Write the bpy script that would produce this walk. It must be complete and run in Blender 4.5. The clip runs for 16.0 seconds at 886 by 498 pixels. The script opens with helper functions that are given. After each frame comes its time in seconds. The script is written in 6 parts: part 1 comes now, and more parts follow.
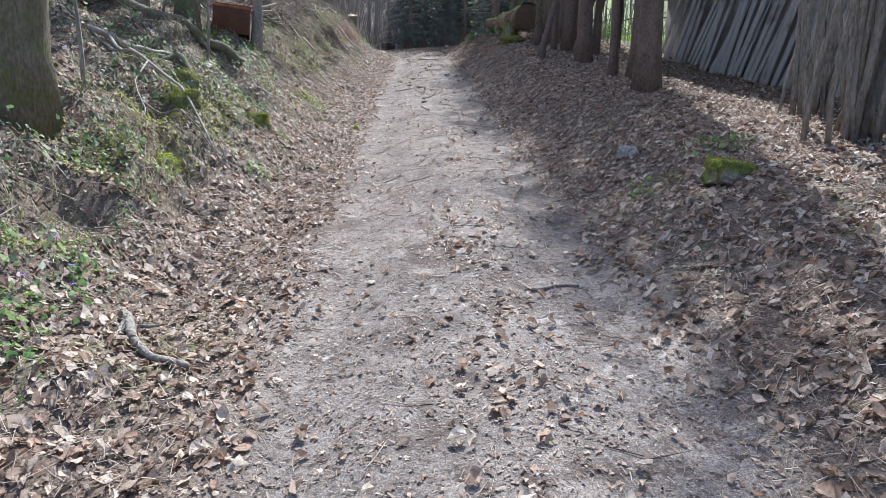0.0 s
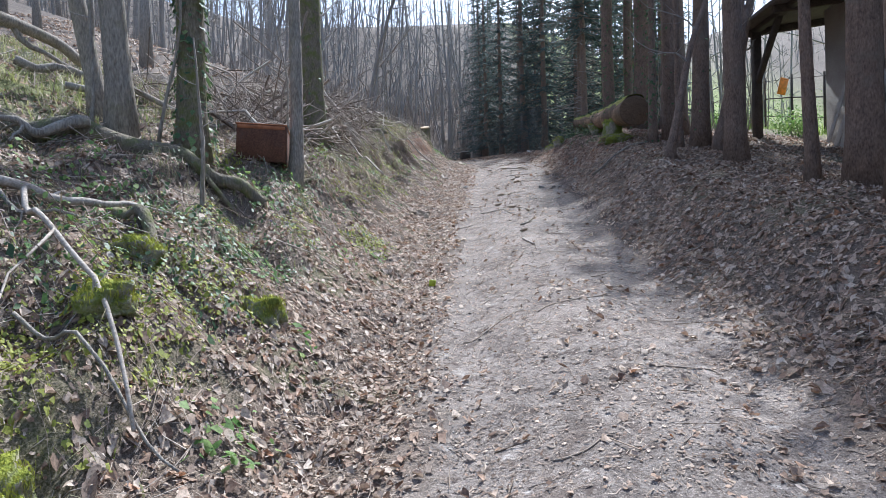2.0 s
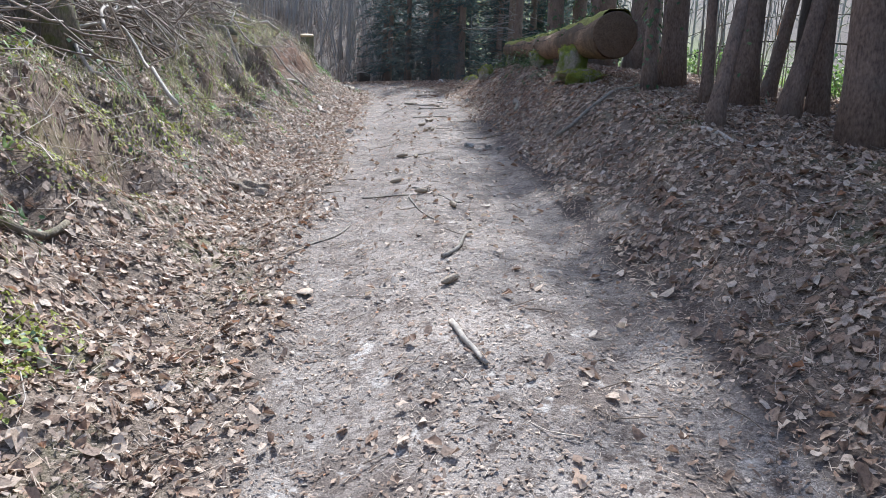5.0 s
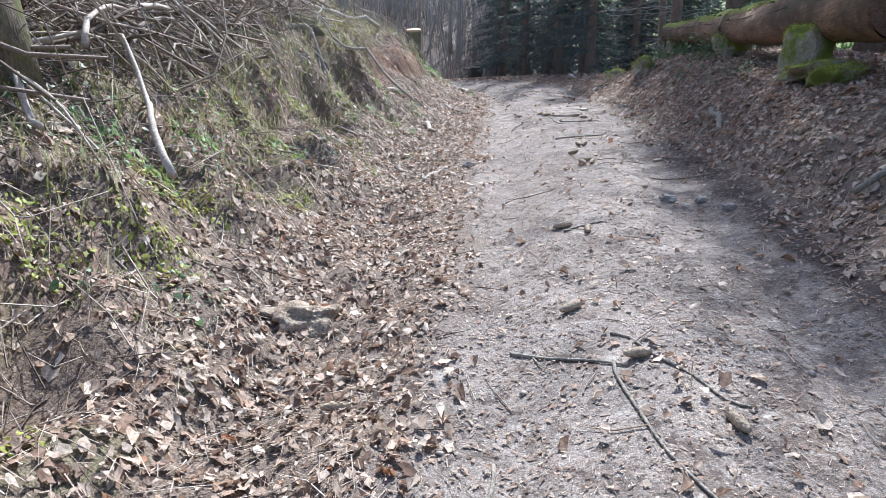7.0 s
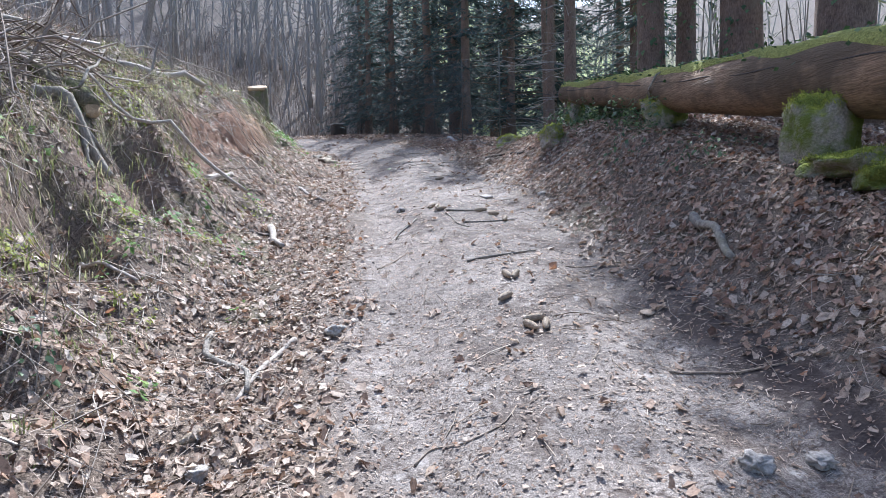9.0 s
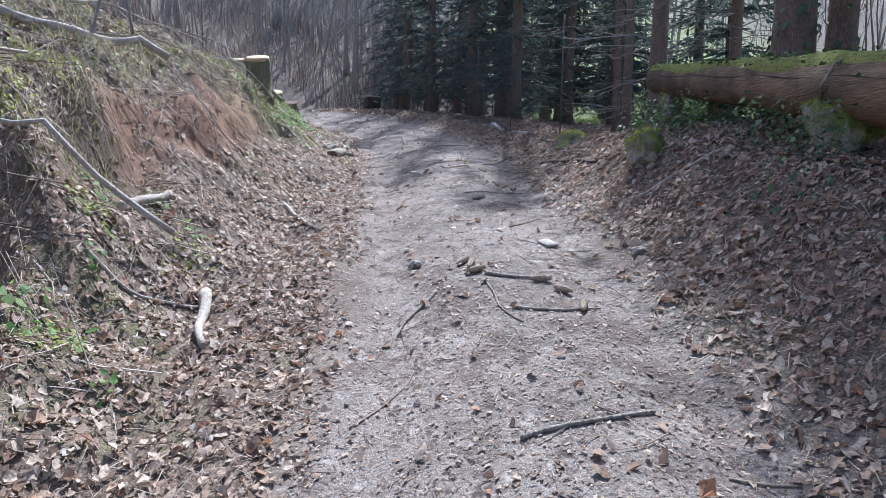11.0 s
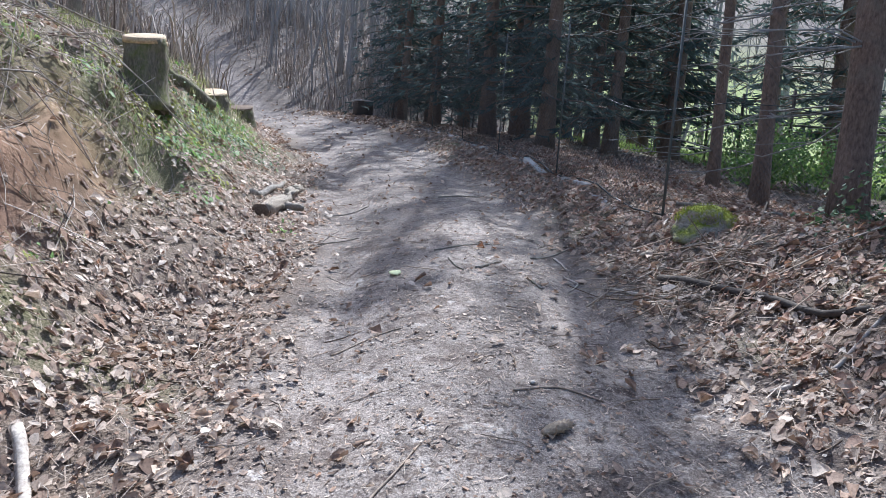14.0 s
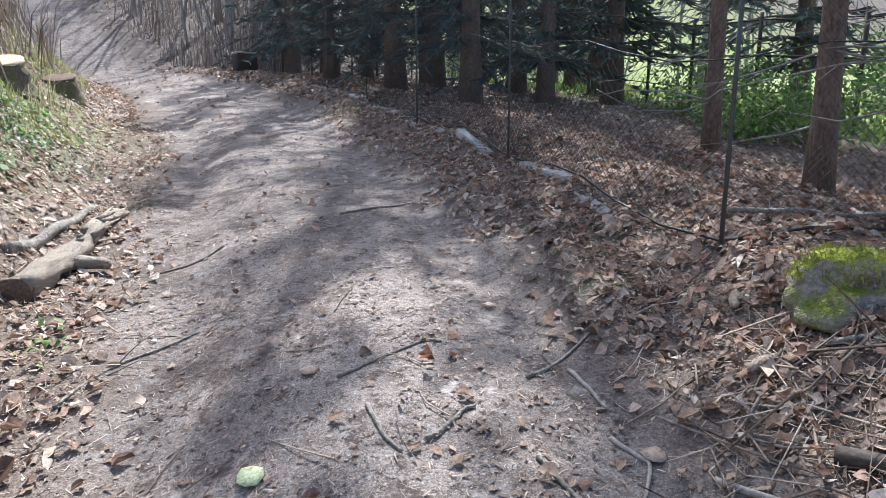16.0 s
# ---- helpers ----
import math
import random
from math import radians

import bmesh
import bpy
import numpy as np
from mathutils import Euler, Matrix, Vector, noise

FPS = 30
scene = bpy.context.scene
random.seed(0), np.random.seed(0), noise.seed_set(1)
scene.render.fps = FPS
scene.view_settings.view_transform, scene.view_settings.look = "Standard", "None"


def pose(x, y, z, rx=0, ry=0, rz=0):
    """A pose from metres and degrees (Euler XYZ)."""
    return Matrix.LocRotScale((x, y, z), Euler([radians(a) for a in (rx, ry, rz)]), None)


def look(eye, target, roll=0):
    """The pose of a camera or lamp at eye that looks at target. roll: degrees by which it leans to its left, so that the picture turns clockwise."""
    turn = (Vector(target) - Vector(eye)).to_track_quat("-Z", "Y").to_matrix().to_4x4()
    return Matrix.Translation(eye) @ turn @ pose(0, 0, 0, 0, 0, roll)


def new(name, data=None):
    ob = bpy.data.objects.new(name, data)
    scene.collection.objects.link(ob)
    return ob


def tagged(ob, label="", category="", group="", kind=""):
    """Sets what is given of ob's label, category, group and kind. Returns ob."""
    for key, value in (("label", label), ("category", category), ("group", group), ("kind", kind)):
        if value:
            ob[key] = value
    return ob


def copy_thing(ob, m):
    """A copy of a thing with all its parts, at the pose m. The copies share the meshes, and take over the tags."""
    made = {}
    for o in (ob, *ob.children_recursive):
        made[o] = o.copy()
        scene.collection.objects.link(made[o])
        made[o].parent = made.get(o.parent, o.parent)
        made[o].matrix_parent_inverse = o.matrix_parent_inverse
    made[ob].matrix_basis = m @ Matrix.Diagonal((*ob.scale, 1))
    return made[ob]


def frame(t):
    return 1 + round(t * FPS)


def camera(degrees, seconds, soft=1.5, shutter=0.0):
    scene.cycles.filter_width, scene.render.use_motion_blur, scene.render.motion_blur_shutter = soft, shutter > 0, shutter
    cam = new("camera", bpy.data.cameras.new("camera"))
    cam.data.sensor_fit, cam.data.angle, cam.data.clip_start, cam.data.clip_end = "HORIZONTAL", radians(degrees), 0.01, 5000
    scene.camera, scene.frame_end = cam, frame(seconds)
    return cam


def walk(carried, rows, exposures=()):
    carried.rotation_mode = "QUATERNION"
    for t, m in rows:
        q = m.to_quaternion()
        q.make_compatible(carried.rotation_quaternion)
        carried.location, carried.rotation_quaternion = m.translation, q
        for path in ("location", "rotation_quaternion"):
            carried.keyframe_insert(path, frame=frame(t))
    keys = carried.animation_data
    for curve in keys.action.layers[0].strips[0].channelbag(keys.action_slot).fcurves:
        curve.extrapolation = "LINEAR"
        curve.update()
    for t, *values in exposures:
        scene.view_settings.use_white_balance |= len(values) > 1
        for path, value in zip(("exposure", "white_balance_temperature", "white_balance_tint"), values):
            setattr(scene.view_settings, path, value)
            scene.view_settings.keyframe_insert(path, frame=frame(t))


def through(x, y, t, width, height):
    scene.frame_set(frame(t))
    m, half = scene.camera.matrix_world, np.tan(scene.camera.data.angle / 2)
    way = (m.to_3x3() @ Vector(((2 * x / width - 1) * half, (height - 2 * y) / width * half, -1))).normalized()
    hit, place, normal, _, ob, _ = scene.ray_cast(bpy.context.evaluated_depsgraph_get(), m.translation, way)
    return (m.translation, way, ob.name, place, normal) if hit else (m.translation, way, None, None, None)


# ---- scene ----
cam = camera(71.0, 16.0, soft=0.8)
PATH = [
    (0, (0.000, 0.000, 1.400), (0.178, 1.963, 1.064), 2.01),
    (0.5, (-0.045, 0.850, 1.527), (0.054, 2.829, 1.260), 5.69),
    (1, (-0.076, 1.688, 1.671), (0.047, 3.681, 1.552), 3.04),
    (1.5, (-0.142, 2.545, 1.853), (-0.212, 4.543, 1.802), 2.62),
    (2, (-0.155, 3.413, 1.992), (-0.232, 5.411, 1.976), -1.51),
    (2.5, (-0.190, 4.248, 2.139), (-0.301, 6.241, 2.019), -0.43),
    (3, (-0.177, 5.198, 2.265), (-0.017, 7.185, 2.104), -2.52),
    (3.2, (-0.201, 5.568, 2.372), (0.010, 7.552, 2.228), -1.75),
    (5.3, (0.141, 8.844, 2.919), (0.387, 10.812, 2.663), 2.78),
    (5.5, (0.084, 9.112, 3.027), (0.299, 11.087, 2.795), 2.62),
    (6, (0.022, 9.917, 3.152), (-0.009, 11.906, 2.951), 1.59),
    (6.5, (-0.042, 10.669, 3.292), (-0.070, 12.655, 3.056), 0.03),
    (7, (-0.093, 11.484, 3.406), (-0.183, 13.460, 3.115), 1.23),
    (7.5, (-0.135, 12.196, 3.593), (0.098, 14.161, 3.298), -0.41),
    (8, (-0.187, 12.932, 3.825), (0.013, 14.912, 3.623), 0.71),
    (8.5, (-0.160, 13.645, 3.976), (-0.002, 15.634, 3.835), -1.99),
    (9, (-0.073, 14.376, 4.113), (0.244, 16.346, 3.970), -1.04),
    (9.5, (0.000, 15.117, 4.255), (0.234, 17.092, 4.048), 1.50),
    (9.7, (0.042, 15.376, 4.366), (0.288, 17.350, 4.159), -1.27),
    (11.8, (0.486, 17.905, 4.847), (0.656, 19.881, 4.591), 2.32),
    (12, (0.521, 18.208, 4.910), (0.684, 20.188, 4.681), 1.96),
    (12.5, (0.623, 18.906, 5.058), (0.830, 20.891, 4.919), -0.25),
    (13, (0.599, 19.607, 5.153), (0.689, 21.589, 4.903), 3.28),
    (13.5, (0.628, 20.303, 5.266), (0.803, 22.287, 5.075), 2.85),
    (14, (0.590, 20.943, 5.377), (0.805, 22.918, 5.148), 4.23),
    (14.5, (0.625, 21.533, 5.509), (1.172, 23.438, 5.244), 2.97),
    (15, (0.758, 21.997, 5.593), (1.452, 23.853, 5.319), 1.34),
    (15.5, (0.798, 22.618, 5.666), (1.303, 24.524, 5.328), 1.73),
    (16, (0.877, 23.245, 5.759), (1.351, 25.147, 5.362), -0.11),
]
walk(cam, [(t, look(eye, target, roll)) for t, eye, target, roll in PATH], ((0, .66, 5660, 6), (3, .7, 5560, 7), (5.5, .84, 5620, 6), (8.5, .98, 5460, 8), (12.5, .6, 5330, 9), (14, .8, 5450, 8), (16, 1.0, 5740, 8)))

# ---------------- light ----------------
SUN_TURN, SUN_HIGH = -13.0, 53.0   # degrees left of the way ahead, degrees above the horizon
sun_to = Vector((-math.sin(radians(SUN_TURN)) * math.cos(radians(SUN_HIGH)), math.cos(radians(SUN_TURN)) * math.cos(radians(SUN_HIGH)), math.sin(radians(SUN_HIGH))))
world = bpy.data.worlds.new("sky")
scene.world = world
world.use_nodes = True
wn = world.node_tree.nodes
sky = wn.new("ShaderNodeTexSky")
sky.sky_type, sky.sun_disc = "NISHITA", False
sky.sun_elevation, sky.sun_rotation = radians(SUN_HIGH), radians(-SUN_TURN)
sky.air_density, sky.dust_density, sky.ozone_density = 1.0, 3.0, 1.0
world.node_tree.links.new(sky.outputs[0], wn["Background"].inputs[0])
wn["Background"].inputs[1].default_value = 0.15
sun = bpy.data.lights.new("sun", "SUN")
sun.energy, sun.angle, sun.color = 4.7, radians(0.55), (1.0, 0.955, 0.9)
sun_lamp = new("sun", sun)
sun_lamp.rotation_mode = "QUATERNION"
sun_lamp.rotation_quaternion = sun_to.to_track_quat("Z", "Y")
sun_lamp.location = (0, 10, 40)

# ---------------- ground shape ----------------
def table(y, pairs):
    """Smooth value at y of a short table of (y, value)."""
    a = np.array(pairs, float)
    q = np.asarray(y, float)
    s = 0
    for d, wgt in ((-1.2, .2), (-.6, .2), (0, .2), (.6, .2), (1.2, .2)):
        s = s + wgt * np.interp(q + d, a[:, 0], a[:, 1])
    return s


def step(a, b, x):
    t = np.clip((x - a) / (b - a), 0, 1)
    return t * t * (3 - 2 * t)


GRADE = ((-30, -4.0), (-10, -1.6), (0, -.04), (3.5, .51), (9.8, 1.6), (12.7, 2.2), (14.1, 2.48), (15.8, 2.84), (18.2, 3.29),
         (21.2, 3.98), (25.1, 4.63), (26.6, 4.9), (34.5, 6.03), (48, 8.0), (80, 13.0), (140, 22))
CENTRE = ((-30, .3), (0, .35), (3, .4), (8, .58), (12, .62), (16, .8), (20, 1.0), (25, 1.1), (27, 1.0), (31.5, .5), (37, -.7), (43, -2.6), (52, -6.5), (64, -13),
          (90, -28), (140, -60))
TOE = ((-30, 1.9), (0, 1.9), (5, 1.9), (7, 1.7), (12, 1.8), (14, 2.0), (18, 2.3), (20.5, 2.25), (22.2, 1.85), (23.8, 1.95), (25, 1.75), (26.5, 1.65), (30, 1.75), (40, 2.0), (140, 2.2))
BANK = ((-30, .55), (3, .55), (7, .85), (10, 1.1), (13, 1.02), (16, .92), (20, 1.1), (24, 1.3), (28, 1.15), (34, 1.0), (50, 1.5), (140, 2))


def height(x, y):
    """Height of the ground."""
    x, y = np.asarray(x, float), np.asarray(y, float)
    c = table(y, CENTRE)
    u = x - c
    z = table(y, GRADE) + .12 * c
    z = z + .12 * np.clip(u, -1.7, table(y, ((-30, 3.2), (22, 3.2), (25, 1.7), (140, 1.7)))) - .03 * np.clip(u - 5, 0, 40)
    z = z - .12 * step(2.2, 4, u) * step(24, 26, y)
    # bank on the uphill side: a steep face, then the wooded slope
    toe, rise = table(y, TOE), table(y, BANK)
    d = -u - toe
    wave = .17 * np.sin(1.9 * y + .8 * np.sin(.7 * y)) + .12 * np.sin(4.3 * y + 1 + np.sin(1.7 * y))
    cut = table(y, ((-30, 0), (9, .0), (12, .2), (14, .08), (18, .14), (20, .24), (21.5, .12), (23, .3), (25.5, .28), (27, .05), (140, .0)))
    z = z + rise * ((1 - cut) * step(-.6, 1.5, d) + cut * step(.62, .95, d + wave)) + .36 * np.clip(d - .9, 0, 90) + .05 * np.clip(-u - 1.1, 0, .6)
    # low shoulder on the other side
    z = z + table(y, ((-30, .25), (8, .36), (12, .4), (16, .55), (21, .6), (23.3, .58), (24.3, .36), (25.3, .14), (140, .12))) * step(.95, 2.35, u)
    return z


def hump(x, y):
    """Small unevenness: ruts on the track, tufts and hollows beside it."""
    c = table(y, CENTRE)
    u = x - c
    road = 1 - step(1.0, 1.5, np.abs(u))
    rut = -.045 * np.exp(-((np.abs(u - .05) - .72) / .2) ** 2) + .02 * np.exp(-(u / .35) ** 2)
    w = (.5 * np.sin(1.7 * x + 1.1 * y) * np.sin(.9 * x - 1.9 * y + 1) + .3 * np.sin(4.1 * x + .6 * y + 2) * np.sin(3.3 * y - 1.2 * x)
         + .2 * np.sin(7.3 * x - 5.1 * y) * np.sin(6.7 * y + 3.1 * x + .5))
    a, b = x + .5 * np.sin(1.3 * y + .9 * x) + .25 * np.sin(3.7 * y - 1.1), y + .5 * np.sin(1.1 * x + 2 - .6 * y) + .25 * np.sin(3.1 * x + .4)
    lump = .09 * np.sin(2.6 * a + 1.4 * b) * np.sin(2.9 * b - 1.2 * a + 1) + .07 * np.sin(6.1 * b + 2 * a) * np.sin(5.2 * a - 1.7 * b) + .03 * np.sin(13 * a + 3 * b) * np.sin(12 * b - 4 * a)
    rough = .022 * np.sin(9.3 * x + 4.1 * y) * np.sin(8.2 * y - 5.3 * x + 1) + .014 * np.sin(17 * x - 9 * y + 2) * np.sin(15 * y + 7 * x)
    return (1 - road) * rough + step(1.9, 2.5, -u) * lump + road * (rut + .02 * w) + (1 - road) * .1 * w * (1 - .5 * step(1.2, 2.2, u))


# hollows washed out under the brow of the bank: x, y, radius, depth
HOLLOWS = ((-1.53, 4.99, .24, .14), (-1.85, 5.55, .22, .2), (-2.1, 4.2, .26, .18), (-1.86, 13.4, .3, .3), (-1.8, 16.35, .26, .22), (-2.1, 17.7, .26, .2), (-2.06, 19.2, .3, .26),
           (-2.02, 20.45, .34, .32), (-1.75, 21.9, .28, .22), (-1.95, 23.4, .3, .2), (-1.75, 24.9, .28, .2), (-1.2, 26.1, .24, .3), (-2.5, 9.0, .3, .2), (-2.3, 11.9, .26, .22))


def hollow(x, y):
    """How deep a point lies in one of the hollows, with a raised lip behind each."""
    q = 0 * x
    for hx, hy, hr, hd in HOLLOWS:
        q = q + hd * np.exp(-(((x - hx) / hr) ** 2 + ((y - hy) / (1.4 * hr)) ** 2) ** 1.5) - .45 * hd * np.exp(-((x - hx + 1.35 * hr) / (.6 * hr)) ** 2 - ((y - hy) / (1.3 * hr)) ** 2)
    return q


def widened(u, y):
    """Distance from the middle of the track, the wheel rut on its lower edge counted in."""
    return np.where(u > 0, u - .22 * step(9, 11.5, y) * (1 - step(17, 19.5, y)), -u)


def gz(x, y):
    x, y = np.asarray(x, float), np.asarray(y, float)
    return height(x, y) - hollow(x, y) + hump(x, y) * (1 - step(33, 42, y)) * (1 - step(8, 13, np.abs(x)))


def gzf(x, y):
    return float(gz(np.array([x]), np.array([y]))[0])


rng = np.random.default_rng(7)


# ---------------- materials ----------------
def nodes_of(name):
    m = bpy.data.materials.new(name)
    m.use_nodes = True
    nt = m.node_tree
    return m, nt, nt.nodes["Principled BSDF"]


def ramp(nt, fac, stops):
    r = nt.nodes.new("ShaderNodeValToRGB")
    while len(r.color_ramp.elements) < len(stops):
        r.color_ramp.elements.new(0.5)
    for e, (p, c) in zip(r.color_ramp.elements, stops):
        e.position, e.color = p, (*c, 1)
    nt.links.new(fac, r.inputs[0])
    return r.outputs[0]


def place(nt, stretch=(1, 1, 1)):
    g = nt.nodes.new("ShaderNodeNewGeometry")
    mp = nt.nodes.new("ShaderNodeMapping")
    mp.inputs["Scale"].default_value = stretch
    nt.links.new(g.outputs["Position"], mp.inputs[0])
    return mp.outputs[0], g


def noise_at(nt, co, scale, detail=4, rough=.6):
    n = nt.nodes.new("ShaderNodeTexNoise")
    n.inputs["Scale"].default_value, n.inputs["Detail"].default_value, n.inputs["Roughness"].default_value = scale, detail, rough
    nt.links.new(co, n.inputs["Vector"])
    return n.outputs["Fac"]


def mixed(nt, fac, a, b, how="MIX"):
    m = nt.nodes.new("ShaderNodeMix")
    m.data_type, m.blend_type = "RGBA", how
    for s, v in ((m.inputs[0], fac), (m.inputs[6], a), (m.inputs[7], b)):
        if isinstance(v, (int, float)):
            s.default_value = v
        elif isinstance(v, tuple):
            s.default_value = (*v, 1)
        else:
            nt.links.new(v, s)
    return m.outputs[2]


def bumped(nt, b, fac, strength, dist):
    n = nt.nodes.new("ShaderNodeBump")
    n.inputs["Strength"].default_value, n.inputs["Distance"].default_value = strength, dist
    nt.links.new(fac, n.inputs["Height"])
    nt.links.new(n.outputs[0], b.inputs["Normal"])
    return n


def mul(nt, a, b):
    m = nt.nodes.new("ShaderNodeMath")
    m.operation = "MULTIPLY"
    nt.links.new(a, m.inputs[0])
    nt.links.new(b, m.inputs[1])
    return m.outputs[0]


def span(nt, fac, lo, hi):
    r = nt.nodes.new("ShaderNodeMapRange")
    r.inputs[1].default_value, r.inputs[2].default_value = lo, hi
    nt.links.new(fac, r.inputs[0])
    return r.outputs[0]


def surface(name, dark, light, scale=8.0, stretch=(1, 1, 1), rough=.85, bump=.5, dist=.01, patch=None, patch_scale=1.5, patch_at=(.5, .62), fine=60.0):
    """A rough natural surface: a coarse and a fine pattern of two colours, and patches of a third."""
    m, nt, b = nodes_of(name)
    co, g = place(nt, stretch)
    n1, n2 = noise_at(nt, co, scale), noise_at(nt, co, fine, 3)
    c = ramp(nt, n1, ((.3, dark), (.7, light)))
    c = mixed(nt, .55, c, ramp(nt, n2, ((.3, tuple(v * .55 for v in dark)), (.72, tuple(min(1, v * 1.2) for v in light)))))
    if patch:
        co2, _ = place(nt)
        c = mixed(nt, span(nt, noise_at(nt, co2, patch_scale, 5, .65), *patch_at), c, patch)
    nt.links.new(c, b.inputs["Base Color"])
    b.inputs["Roughness"].default_value = rough
    b.inputs["Specular IOR Level"].default_value = .25
    add = nt.nodes.new("ShaderNodeMath")
    add.operation = "ADD"
    nt.links.new(n1, add.inputs[0])
    nt.links.new(n2, add.inputs[1])
    bumped(nt, b, add.outputs[0], bump, dist)
    return m


def mossy(name, base, moss_from=.35, moss_to=.75):
    """Stone whose upward faces carry moss."""
    m = base.copy()
    m.name = name
    nt = m.node_tree
    b = nt.nodes["Principled BSDF"]
    old = b.inputs["Base Color"].links[0].from_socket
    co, g = place(nt)
    sep = nt.nodes.new("ShaderNodeSeparateXYZ")
    nt.links.new(g.outputs["Normal"], sep.inputs[0])
    add = nt.nodes.new("ShaderNodeMath")
    add.operation = "MULTIPLY_ADD"
    nt.links.new(noise_at(nt, co, 7, 5, .7), add.inputs[0])
    add.inputs[1].default_value = 1.3
    nt.links.new(sep.outputs[2], add.inputs[2])
    green = ramp(nt, noise_at(nt, co, 22, 5, .7), ((.3, (.09, .12, .015)), (.7, (.4, .42, .06))))
    nt.links.new(mixed(nt, span(nt, add.outputs[0], moss_from + .65, moss_to + .65), old, green), b.inputs["Base Color"])
    return m


def leafy(name, stops, through=.3, rough=.6):
    """Thin leaves, each with a colour of its own, that let some light through."""
    m, nt, b = nodes_of(name)
    co, g = place(nt)
    c = ramp(nt, g.outputs["Random Per Island"], stops)
    c = mixed(nt, .75, c, ramp(nt, noise_at(nt, co, 70, 4, .7), ((.32, (.34, .31, .28)), (.5, (.9, .88, .86)), (.68, (1.25, 1.22, 1.18)))), "MULTIPLY")
    nt.links.new(c, b.inputs["Base Color"])
    b.inputs["Roughness"].default_value = rough
    b.inputs["Specular IOR Level"].default_value = .35 if rough < .7 else .1
    tr = nt.nodes.new("ShaderNodeBsdfTranslucent")
    nt.links.new(c, tr.inputs[0])
    mx = nt.nodes.new("ShaderNodeMixShader")
    mx.inputs[0].default_value = through
    nt.links.new(b.outputs[0], mx.inputs[1])
    nt.links.new(tr.outputs[0], mx.inputs[2])
    nt.links.new(mx.outputs[0], nt.nodes["Material Output"].inputs[0])
    return m


def painted(name, col, rough=.5, metal=0.0, wear=None):
    m, nt, b = nodes_of(name)
    co, g = place(nt)
    n = noise_at(nt, co, 14, 5)
    w = wear or tuple(v * .5 for v in col)
    nt.links.new(ramp(nt, n, ((.35, col), (.75, w))), b.inputs["Base Color"])
    b.inputs["Roughness"].default_value, b.inputs["Metallic"].default_value = rough, metal
    bumped(nt, b, n, .2, .004)
    return m


